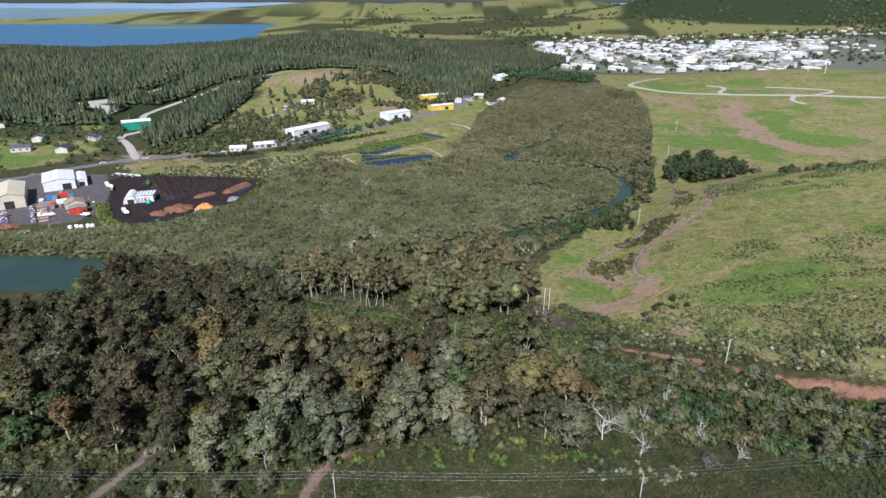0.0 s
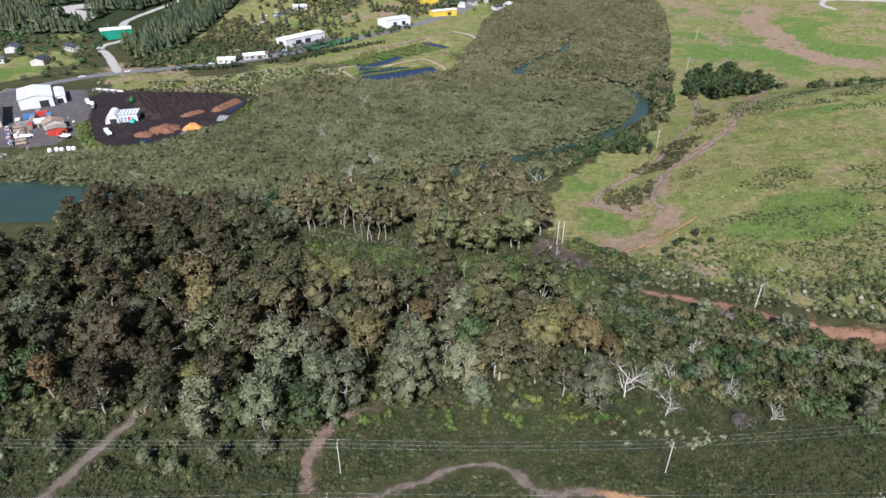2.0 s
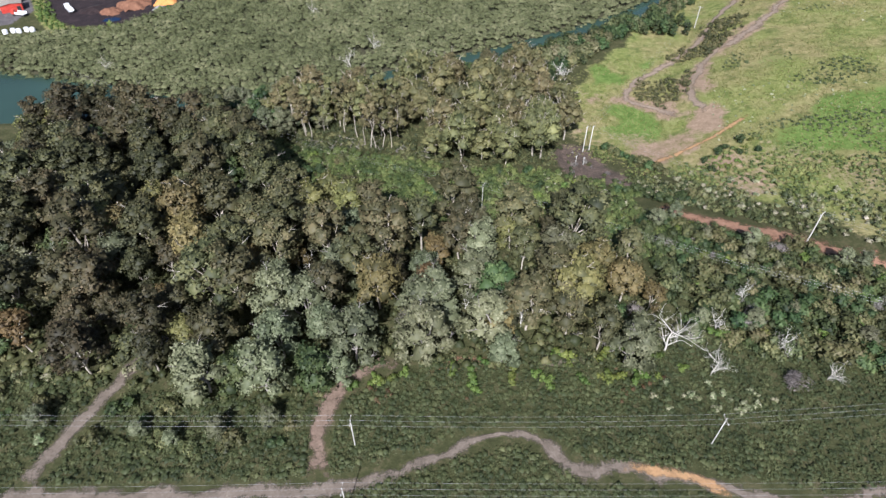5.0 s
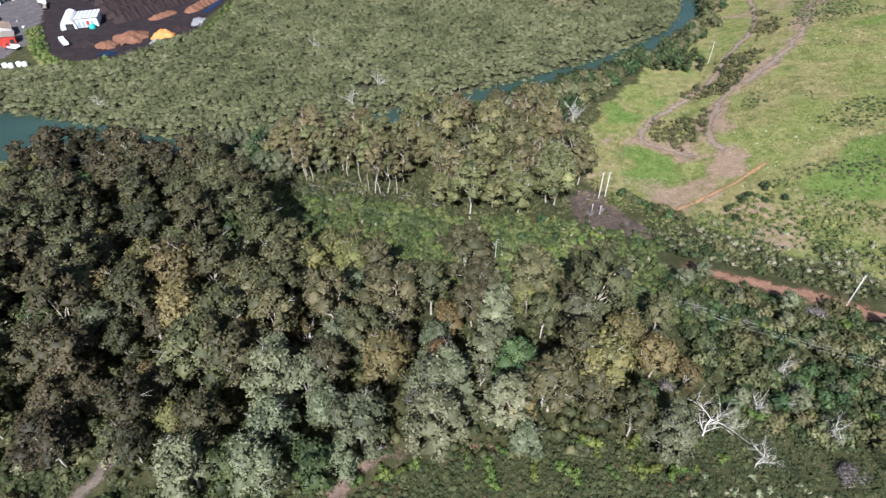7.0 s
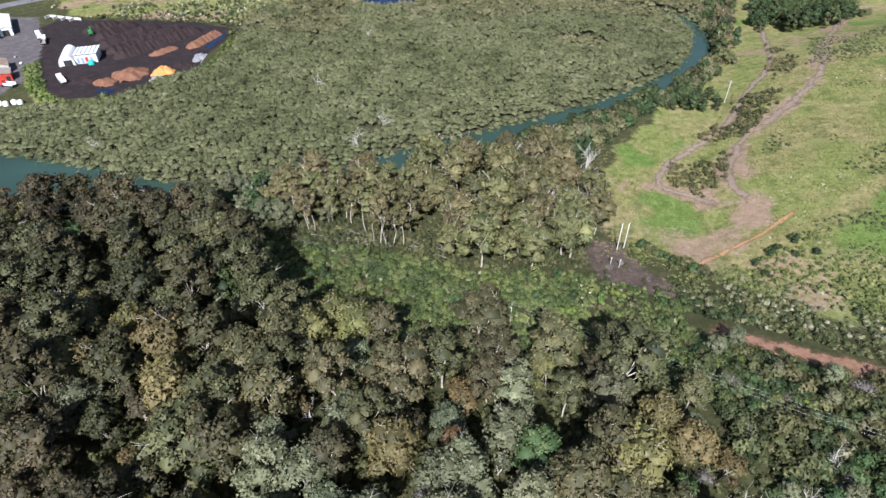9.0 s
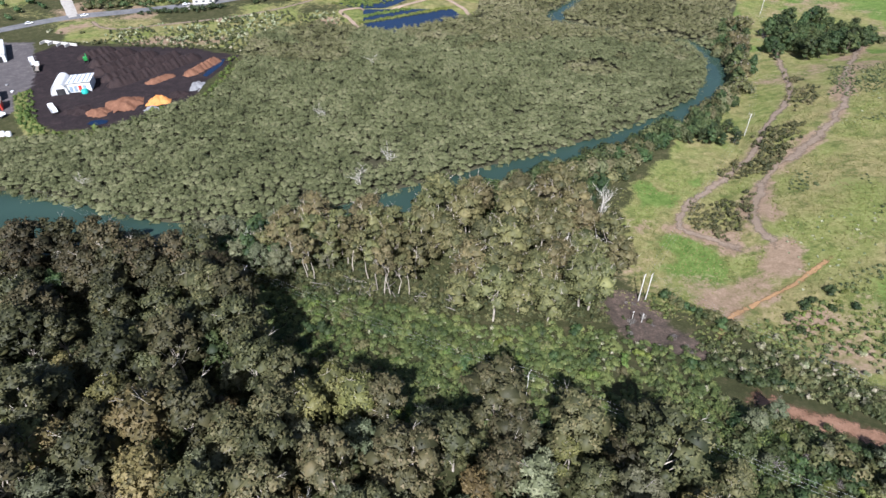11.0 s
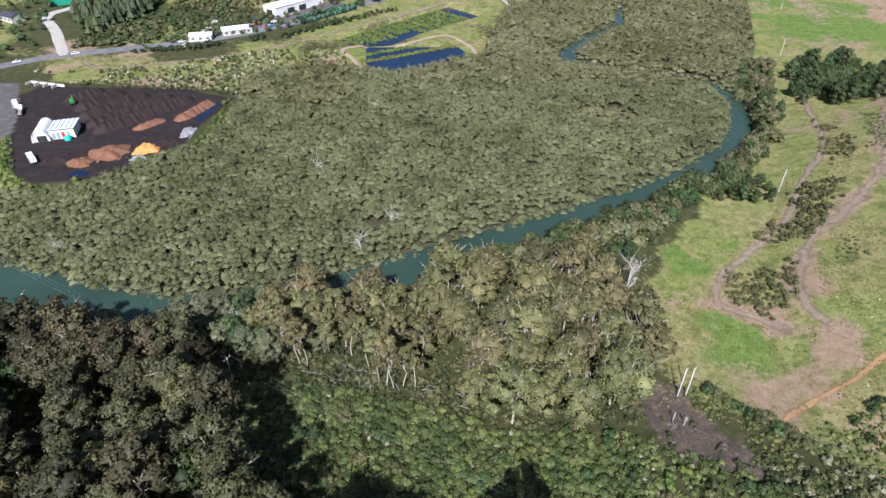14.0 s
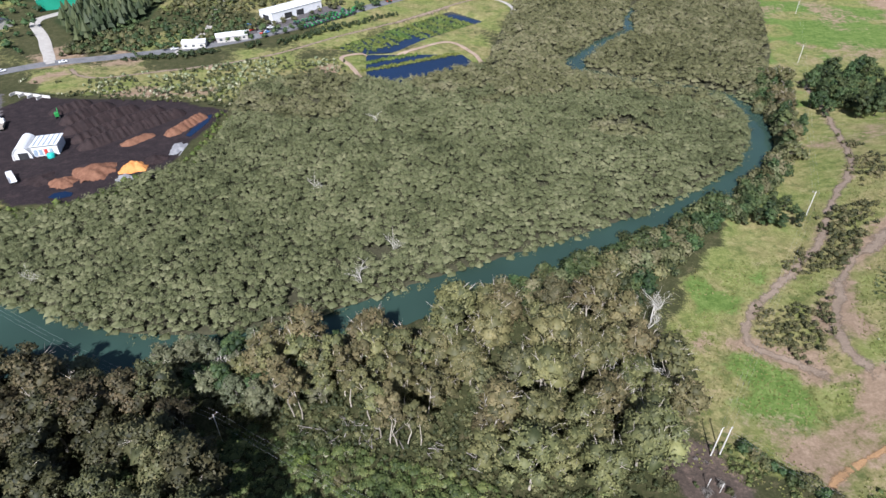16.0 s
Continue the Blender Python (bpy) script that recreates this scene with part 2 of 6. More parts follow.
CLAYTRACK = worn_track("orange_clay_wash", (0.26, 0.16, 0.08), (0.42, 0.25, 0.12), (0.44, 0.34, 0.23))


def water_material(name, col, rough, ripple):
    m = bpy.data.materials.new(name)
    m.use_nodes = True
    n, l = m.node_tree.nodes, m.node_tree.links
    p = n["Principled BSDF"]
    noi, ramp, geo, fine = n.new("ShaderNodeTexNoise"), n.new("ShaderNodeValToRGB"), n.new("ShaderNodeNewGeometry"), n.new("ShaderNodeTexNoise")
    noi.inputs["Scale"].default_value, fine.inputs["Scale"].default_value = 0.03, 1.2
    l.new(geo.outputs["Position"], noi.inputs["Vector"])
    l.new(geo.outputs["Position"], fine.inputs["Vector"])
    e = ramp.color_ramp.elements
    e[0].position, e[1].position = 0.3, 0.7
    e[0].color, e[1].color = (*[v * 0.85 for v in col], 1), (*[v * 1.15 for v in col], 1)
    l.new(noi.outputs[0], ramp.inputs[0])
    l.new(ramp.outputs[0], p.inputs["Base Color"])
    p.inputs["Roughness"].default_value, p.inputs["IOR"].default_value = rough, 1.33
    bp = n.new("ShaderNodeBump")
    bp.inputs["Strength"].default_value, bp.inputs["Distance"].default_value = ripple, 0.1
    l.new(fine.outputs[0], bp.inputs["Height"])
    l.new(bp.outputs[0], p.inputs["Normal"])
    return m


WATER = water_material("estuary_water", (0.032, 0.06, 0.046), 0.08, 0.1)
SEA = water_material("harbour_water", (0.055, 0.15, 0.25), 0.45, 0.4)
PONDW = water_material("pond_water", (0.008, 0.02, 0.052), 0.08, 0.1)

# ---- shape of the land ----
RIVER = [(-340, 252, 24), (-230, 256, 20), (-190, 257, 19), (-150, 253, 14), (-115, 247, 8), (-88, 248, 4.5), (-64, 253, 4), (-43, 260.5, 6),
         (-20, 272.5, 6.5), (4, 284.5, 6), (30, 297.5, 5.5), (54, 311.5, 5), (82, 331, 4.5), (104, 350, 5), (117, 372, 5), (126, 400, 4.5), (122, 425, 3),
         (100, 440, 2.5), (75, 447, 3), (54, 460, 4.5), (53, 474, 4.5), (73, 505, 4), (100, 535, 3.5), (104, 562, 3), (116, 590, 1.5), (130, 612, 0.8)]
MUDFLAT = [(-340, 262), (-215, 262), (-157, 256), (-97, 248), (-42, 256), (2, 280), (46, 302), (88, 328), (116, 374), (134, 402), (150, 450), (170, 490),
           (196, 567), (222, 666), (232, 745), (205, 835), (125, 815), (84, 760), (40, 660), (30, 590), (5, 470), (-45, 437), (-64, 444), (-90, 452),
           (-122, 432), (-117, 392), (-121, 352), (-152, 315), (-192, 305), (-245, 300), (-340, 330)]
YARD = [(-175, 316), (-192, 330), (-232, 396), (-225, 416), (-150, 413), (-122, 401), (-128, 366), (-129, 340), (-154, 319)]
DEPOT = [(-205, 318), (-250, 312), (-300, 322), (-320, 400), (-285, 418), (-240, 420), (-214, 375), (-200, 342)]
POND_LOW = [(-62, 451), (-44, 441), (-3, 470), (-10, 485), (-66, 484)]
POND_UP = [(-88, 494), (-16, 578), (6, 552), (-36, 508), (-50, 488), (-68, 485)]


def smooth(a, b, v):
    t = np.clip((v - a) / (b - a), 0, 1)
    return t * t * (3 - 2 * t)


def to_line(x, y, line, closed=False):
    """Distance to a line of (x, y[, half width]) and how far inside its half width a place lies."""
    best = np.full(np.shape(x), 1e9)
    pts = list(line) + ([line[0]] if closed else [])
    for p, q in zip(pts, pts[1:]):
        dx, dy = q[0] - p[0], q[1] - p[1]
        t = np.clip(((x - p[0]) * dx + (y - p[1]) * dy) / (dx * dx + dy * dy), 0, 1)
        w = p[2] + (q[2] - p[2]) * t if len(p) > 2 else 0
        best = np.minimum(best, np.hypot(x - p[0] - t * dx, y - p[1] - t * dy) - w)
    return best


def inside(x, y, poly):
    """Signed distance to a polygon's edge, positive inside."""
    hit = np.zeros(np.shape(x), bool)
    for (ax, ay), (bx, by) in zip(poly, poly[1:] + poly[:1]):
        if ay != by:
            hit ^= ((ay > y) != (by > y)) & (x < (bx - ax) * (y - ay) / (by - ay) + ax)
    d = to_line(x, y, poly, True)
    return np.where(hit, d, -d)


LATTICE = np.random.default_rng(99).uniform(-1, 1, (256, 256))


def lumps(x, y, size, seed=0.0):
    """Smooth irregular unevenness between about -1 and 1, with lumps of about that size."""
    total = 0
    for k, (f, amp) in enumerate(((0.45, 1.0), (1.0, 0.6), (2.1, 0.3))):
        a, b = np.asarray(x, float) / size * f + seed * 17.3 + k * 31.7, np.asarray(y, float) / size * f - seed * 11.9 + k * 57.1
        i, j = np.floor(a).astype(int), np.floor(b).astype(int)
        u, v = a - i, b - j
        u, v = u * u * (3 - 2 * u), v * v * (3 - 2 * v)
        g = lambda p, q: LATTICE[p % 256, q % 256]
        total = total + amp * ((g(i, j) * (1 - u) + g(i + 1, j) * u) * (1 - v) + (g(i, j + 1) * (1 - u) + g(i + 1, j + 1) * u) * v)
    return np.clip(total * 0.8, -1, 1)


def bumpy(x, y, cx, cy, rx, ry, h):
    return h * np.exp(-(((x - cx) / rx) ** 2 + ((y - cy) / ry) ** 2))


def land(x, y):
    x, y = np.asarray(x, float), np.asarray(y, float)
    z = 0.5 + 13.5 * (1 - smooth(135, 228, y)) + lumps(x, y, 14) * 0.25 * (1 - smooth(200, 240, y))
    foot = np.interp(y, [120, 180, 215, 250, 277, 312, 335, 400, 460, 900], [110, 85, 70, 76, 88, 102, 114, 150, 170, 230])
    d = np.maximum(0, x - foot)
    rise = 40 * (1 - np.exp(-d / 125)) * (1 - smooth(330, 430, y - 0.1 * d))
    z += rise * (1 + 0.04 * lumps(x, y, 40))
    z += 0.035 * np.minimum(d, 40) * smooth(380, 440, y) * (1 - smooth(900, 1000, y))
    z += bumpy(x, y, 500, 800, 260, 170, 33) + bumpy(x, y, 420, 600, 200, 110, 9)
    left = smooth(430, 620, y - 0.25 * np.minimum(0, x + 150)) * smooth(60, -120, x)
    z += left * 5
    z += bumpy(x, y, -110, 760, 110, 110, 22) + bumpy(x, y, -330, 950, 190, 240, 25) + bumpy(x, y, -60, 1130, 260, 220, 33)
    z += bumpy(x, y, -620, 900, 220, 260, 26) + bumpy(x, y, -360, 1260, 260, 160, 24) + bumpy(x, y, 60, 860, 90, 90, 18)
    z += bumpy(x, y, -900, 1000, 240, 260, 24) + bumpy(x, y, -1250, 1150, 330, 300, 30) + bumpy(x, y, 120, 1450, 300, 200, 10)
    wild = smooth(620, 800, y) * (1 - smooth(1500, 1700, y)) * smooth(60, -60, x - 0.25 * (y - 900))
    z += wild * (9 * lumps(x, y, 95, 2.6) + 3 * lumps(x, y, 40, 1.2))
    # the harbour, and the country behind
    bay = smooth(-500, -760, x + 0.14 * (y - 2000)) * smooth(1450, 1750, y) * (1 - smooth(3900, 4200, y))
    tongue = bumpy(x, y, -1500, 3300, 420, 130, 9)
    z = z * (1 - bay) - 4 * bay + tongue
    far = smooth(2300, 3600, y)
    z += far * (22 + 26 * lumps(x, y, 420, 1.0) + 12 * lumps(x, y, 170, 2.0)) * (1 - bay)
    z += bumpy(x, y, 2700, 3700, 1300, 700, 175) + bumpy(x, y, 1500, 3500, 500, 300, 95) + bumpy(x, y, 900, 2900, 420, 260, 42)
    z += bumpy(x, y, -2600, 4750, 1500, 260, 105) + bumpy(x, y, -300, 4800, 1300, 260, 95) + bumpy(x, y, 1200, 4700, 900, 300, 105)
    z += bumpy(x, y, 1700, 2100, 500, 500, 40)
    # level pads, ponds and the river bed
    for pad, level in ((YARD, 1.6), (DEPOT, 1.8)):
        k = smooth(-8, 1, inside(x, y, pad))
        z = z * (1 - k) + level * k
    for pond in (POND_LOW, POND_UP):
        k = smooth(-2, 1.5, inside(x, y, pond))
        z = z * (1 - k) - 0.6 * k
    k = smooth(2.0, -1.5, to_line(x, y, RIVER))
    z = z * (1 - k) - 1.6 * k
    return z


# ---- mesh helpers ----
def mesh_of(name, verts, faces, mat, smooth_shade=False):
    me = bpy.data.meshes.new(name)
    me.from_pydata(np.asarray(verts).tolist() if not isinstance(verts, list) else verts, [], faces if isinstance(faces, list) else faces.tolist())
    me.materials.append(mat)
    if smooth_shade:
        me.polygons.foreach_set("use_smooth", [True] * len(me.polygons))
    me.update()
    return me


def part(name, data, parent, label="", at=None, mat=None):
    """One mesh object under a thing or under a part; data is a mesh or a bmesh."""
    if isinstance(data, bmesh.types.BMesh):
        me = bpy.data.meshes.new(name)
        data.to_mesh(me)
        data.free()
        me.materials.append(mat)
        data = me
    ob = new(name, data)
    ob.parent = parent
    if at is not None:
        ob.matrix_local = at
    if label:
        tagged(ob, label=label)
    return ob


def thing(name, label, category, group="", at=None):
    ob = new(name)
    ob.empty_display_size = 0.5
    if at is not None:
        ob.matrix_world = at
    return tagged(ob, label=label, category=category, group=group)


def box(bm, cx, cy, z0, sx, sy, sz, rz=0.0, bevel=0.0):
    r = bmesh.ops.create_cube(bm, size=1, matrix=Matrix.Translation((cx, cy, z0 + sz / 2)) @ Matrix.Rotation(rz, 4, "Z") @ Matrix.Diagonal((sx, sy, sz, 1)))
    if bevel:
        bmesh.ops.bevel(bm, geom=list({e for v in r["verts"] for e in v.link_edges}), offset=bevel, segments=1, affect="EDGES")
    return bm


def boxed(cx, cy, z0, sx, sy, sz, rz=0.0, bevel=0.0):
    return box(bmesh.new(), cx, cy, z0, sx, sy, sz, rz, bevel)


def tube(p, radii, sides=7):
    """Verts and faces of a tapered tube along the points p."""
    p = [Vector(q) for q in p]
    vs, fs = [], []
    for i, q in enumerate(p):
        d = (p[min(i + 1, len(p) - 1)] - p[max(i - 1, 0)]).normalized()
        a = d.cross(Vector((0.31, 0.95, 0.1))).normalized()
        b = d.cross(a)
        for k in range(sides):
            t = 2 * math.pi * k / sides
            vs.append(tuple(q + (a * math.cos(t) + b * math.sin(t)) * radii[i]))
    for i in range(len(p) - 1):
        for k in range(sides):
            fs.append((i * sides + k, i * sides + (k + 1) % sides, (i + 1) * sides + (k + 1) % sides, (i + 1) * sides + k))
    fs.append(tuple(range((len(p) - 1) * sides, len(p) * sides)))
    return vs, fs


def join(pieces):
    vs, fs = [], []
    for v, f in pieces:
        o = len(vs)
        vs += v
        fs += [tuple(i + o for i in q) for q in f]
    return vs, fs


def curve_through(pts, step):
    """Evenly spaced places on a smooth line through pts."""
    P = [np.array(p, float) for p in pts]
    P = [2 * P[0] - P[1]] + P + [2 * P[-1] - P[-2]]
    out = []
    for a, b, c, d in zip(P, P[1:], P[2:], P[3:]):
        n = max(1, int(np.linalg.norm((c - b)[:2]) / step))
        for t in np.arange(n) / n:
            out.append(0.5 * (2 * b + (c - a) * t + (2 * a - 5 * b + 4 * c - d) * t * t + (3 * b - a - 3 * c + d) * t ** 3))
    return np.array(out + [P[-2]])


def strip(name, pts, width, mat, label, category, lift=0.1, ragged=0.25, step=2.0):
    """A track or road laid on the land along a smooth line."""
    c = curve_through(pts, step)
    t = np.gradient(c[:, :2], axis=0)
    t /= np.linalg.norm(t, axis=1)[:, None]
    n = np.stack([t[:, 1], -t[:, 0]], 1)
    vs, fs, cols = [], [], 9
    run = np.arange(len(c)) * step
    fade = 1 - np.clip(np.minimum(run, run[::-1]) / 7.0, 0, 1)
    rng = np.random.default_rng(len(pts) + int(width * 10))
    wob = np.convolve(rng.normal(0, 1, len(c) + 4), np.ones(3) / 3, "same")[:len(c)]
    wob2 = np.convolve(rng.normal(0, 1, len(c) + 4), np.ones(3) / 3, "same")[:len(c)]
    w = c[:, 2] if c.shape[1] > 2 else np.full(len(c), width / 2)
    for i in range(len(c)):
        lo, hi = -w[i] * (1 + ragged * wob[i]), w[i] * (1 + ragged * wob2[i])
        for k in range(cols):
            q = c[i, :2] + n[i] * (lo + (hi - lo) * k / (cols - 1))
            vs.append((q[0], q[1], float(land(q[0], q[1])) + lift - (0.0 if 0 < k < cols - 1 else lift * 0.5)))
    for i in range(len(c) - 1):
        for k in range(cols - 1):
            a = i * cols + k
            fs.append((a, a + 1, a + cols + 1, a + cols))
    ob = new(name, mesh_of(name, vs, fs, mat, True))
    ob.data.attributes.new("edge", "FLOAT", "POINT").data.foreach_set("value", np.maximum(np.abs(np.linspace(-1, 1, cols))[None], fade[:, None]).ravel().astype(np.float32))
    return tagged(ob, label=label, category=category, kind="structure")


# ---- the ground, one sheet to the horizon ----
def graded(lo, a, b, hi, step):
    """Even steps from a to b, growing outwards to lo and hi."""
    mid = list(np.arange(a, b + 0.01, step))
    s, v = step, b
    while v < hi:
        s *= 1.09
        v += s
        mid.append(min(v, hi))
    s, v = step, a
    while v > lo:
        s *= 1.09
        v -= s
        mid.insert(0, max(v, lo))
    return np.array(mid)


GX, GY = graded(-5200, -270, 300, 5200, 2.8), graded(-1500, 76, 620, 5200, 2.8)
XX, YY = np.meshgrid(GX, GY)
ZZ = land(XX, YY)
nx, ny = len(GX), len(GY)
idx = np.arange(nx * ny).reshape(ny, nx)
quads = np.stack([idx[:-1, :-1], idx[:-1, 1:], idx[1:, 1:], idx[1:, :-1]], -1).reshape(-1, 4)

HILLTRACK = [(63, 209), (74, 218), (85, 227), (87, 236), (86, 248), (92, 265), (104, 281), (123, 295), (146, 320), (166, 354), (186, 383), (224, 434)]
VALLEYTRACK = [(80, 238), (74, 244), (67, 248), (63, 252), (65, 259), (73, 269), (88, 282), (102, 295), (117, 317), (132, 335), (143, 355), (160, 405), (168, 443)]
CLEARING = [(26, 211), (33, 223), (40, 219), (44, 204), (50, 193), (44, 193), (33, 201)]
LAWN = [(54, 248), (65, 246), (76, 238), (75, 228), (67, 220), (58, 219), (50, 226), (45, 233)]
LEFTLAWN = [(-366, 492), (-320, 500), (-288, 450), (-326, 430)]
LAWN2 = [(51, 263), (64, 264), (84, 281), (99, 303), (128, 340), (114, 334), (92, 316), (77, 311), (66, 292), (54, 276)]
GREENFLAT = [(160, 470), (230, 470), (330, 490), (300, 540), (230, 580), (190, 600), (172, 540)]
WOOD = [(-135, 112), (-83, 117), (-60, 116), (-32, 112), (-24, 120), (32, 122), (44, 128), (40, 150), (26, 162), (-20, 172), (-42, 178), (-60, 196),
        (-75, 222), (-100, 236), (-148, 235)]
GROVE = [(-66, 222), (-50, 225), (-29, 216), (-6, 208), (14, 206), (30, 213), (36, 226), (36, 240), (24, 262), (-4, 262), (-26, 250), (-60, 244), (-72, 236)]

wob = lumps(XX, YY, 9) * 4 + lumps(XX, YY, 3.7, 5) * 2
right = np.interp(YY, [0, 150, 180, 205, 218, 232, 250, 277, 312, 335, 400, 460, 900], [125, 112, 88, 62, 44, 37, 40, 54, 78, 95, 136, 160, 225])
pasture = smooth(-6, 8, XX - right + wob) * smooth(120, 165, YY - 0.2 * (90 - np.minimum(XX, 90))) * (1 - smooth(900, 1100, YY))
lawn = np.maximum.reduce([smooth(-6, 6, inside(XX, YY, p) + wob * 1.5) for p in (LAWN, LAWN2, GREENFLAT, LEFTLAWN)])
VERGES = [(-240, 424), (-150, 416), (-112, 405), (-104, 440), (-70, 447), (-84, 476), (-130, 470), (-200, 446), (-245, 452)]
verge = smooth(-4, 4, inside(XX, YY, VERGES) + wob)
BANKGREEN = [(-207, 360), (-187, 326), (-176, 315), (-184, 313), (-198, 330), (-210, 350)]
farm = smooth(1900, 2500, YY)
leftfarm = smooth(420, 470, YY + wob) * smooth(80, 20, XX) * (1 - smooth(800, 1000, YY))
grass = np.maximum.reduce([pasture, lawn, verge * smooth(-0.7, 0.2, lumps(XX, YY, 14, 3.7)), smooth(-3, 2, inside(XX, YY, BANKGREEN)), farm * smooth(-0.5, 0.1, lumps(XX, YY, 150, 3)), leftfarm * smooth(-0.8, 0.3, lumps(XX, YY, 40, 2))])
lush = np.clip(lawn * smooth(-0.5, 0.2, lumps(XX, YY, 11, 6.6)) * 0.85 + pasture * 0.8 * smooth(0.05, 0.55, lumps(XX * 0.7, YY, 19, 1.5)) + farm * 0.25, 0, 1)
dirt = smooth(9, 0, to_line(XX, YY, HILLTRACK) + wob * 0.8) * 0.85
dirt = np.maximum(dirt, smooth(5, 0, to_line(XX, YY, VALLEYTRACK) + wob * 0.4) * 0.6)
PLAZA = [(70, 227), (86, 235), (89, 226), (81, 218), (70, 213), (60, 213), (56, 217)]
dirt = np.maximum(dirt, smooth(-6, 4, inside(XX, YY, PLAZA) + wob) * 0.8)
dirt = np.maximum(dirt, smooth(9, 1, to_line(XX, YY, [(40, 244), (53, 253), (63, 251), (73, 245)]) + wob) * 0.85)
dirt = np.maximum(dirt, smooth(14, 3, np.hypot(XX - 41, (YY - 235) * 0.7) + wob) * 0.65)
dirt = np.maximum(dirt, smooth(12, 2, np.hypot((XX - 82) * 0.8, (YY - 206) * 1.2) + wob) * 0.7)
dirt = np.maximum(dirt, smooth(6, 0, np.hypot((XX - 50) * 0.6, YY - 214) + wob * 0.5) * 0.5)
dirt = np.maximum(dirt, smooth(30, 8, np.hypot((XX - 176) * 0.8, (YY - 372) * 1.6) + wob) * 0.7)
dirt = np.maximum(dirt, smooth(26, 4, to_line(XX, YY, [(312, 650), (284, 600), (283, 530), (290, 490), (320, 470)]) + wob * 2) * 0.8 * smooth(440, 470, YY))
dirt = np.maximum(dirt, leftfarm * 0.7 * smooth(0.1, 0.7, lumps(XX, YY, 33, 7)))
dirt = np.maximum(dirt, pasture * 0.5 * smooth(-0.2, 0.6, lumps(XX, YY, 17, 4.2)))
dirt = np.maximum(dirt, pasture * smooth(440, 480, YY) * 0.5 * smooth(-0.4, 0.5, lumps(XX, YY, 60, 8)))
dirt = np.maximum(dirt, smooth(-4, 6, inside(XX, YY, [(58, 203), (98, 216), (150, 172), (146, 150), (78, 190)]) + wob) * 0.4)
dirt = np.maximum(dirt, verge * 0.75 * smooth(-0.1, 0.5, lumps(XX, YY, 12, 8.3)))
dirt = dirt * np.clip(0.92 + 0.65 * lumps(XX, YY, 6, 3.9), 0.15, 1.1)
dark = smooth(-5, 4, inside(XX, YY, CLEARING) + wob * 0.9)
mud = smooth(-4, 1, inside(XX, YY, MUDFLAT))
FORECOURT = [(-172, 492), (-146, 497), (-118, 518), (-80, 552), (-96, 572), (-112, 560), (-150, 520), (-166, 506)]
paved = np.maximum(smooth(-2, 1.5, inside(XX, YY, DEPOT) + wob * 0.2), smooth(-2, 1.5, inside(XX, YY, FORECOURT)))
paved = paved * (1 - smooth(-3, 2, inside(XX, YY, BANKGREEN)))
mulch = smooth(-1.5, 1.5, inside(XX, YY, YARD) + wob * 0.3)
town = smooth(980, 1080, YY) * (1 - smooth(1900, 2300, YY)) * smooth(120, 220, XX - 0.1 * (YY - 1000)) * (1 - smooth(1100, 1500, XX))

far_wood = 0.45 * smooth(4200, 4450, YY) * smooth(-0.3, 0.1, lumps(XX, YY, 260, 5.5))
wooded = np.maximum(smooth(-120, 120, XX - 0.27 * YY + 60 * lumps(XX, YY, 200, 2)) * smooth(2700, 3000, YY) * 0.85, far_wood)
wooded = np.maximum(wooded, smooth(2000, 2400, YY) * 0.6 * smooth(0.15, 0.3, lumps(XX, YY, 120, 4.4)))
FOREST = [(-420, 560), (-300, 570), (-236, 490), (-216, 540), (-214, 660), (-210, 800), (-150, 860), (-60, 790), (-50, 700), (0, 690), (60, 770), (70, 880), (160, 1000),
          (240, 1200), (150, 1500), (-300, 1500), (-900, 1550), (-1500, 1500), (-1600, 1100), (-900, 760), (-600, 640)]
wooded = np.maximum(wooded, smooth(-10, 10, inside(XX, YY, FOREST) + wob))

gm = bpy.data.meshes.new("ground")
gm.from_pydata(np.stack([XX, YY, ZZ], -1).reshape(-1, 3).tolist(), [], quads.tolist())
gm.polygons.foreach_set("use_smooth", [True] * len(gm.polygons))
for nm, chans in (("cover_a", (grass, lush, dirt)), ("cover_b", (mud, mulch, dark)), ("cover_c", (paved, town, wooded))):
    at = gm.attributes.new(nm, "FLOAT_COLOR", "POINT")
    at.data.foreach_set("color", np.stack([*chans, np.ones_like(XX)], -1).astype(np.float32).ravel())


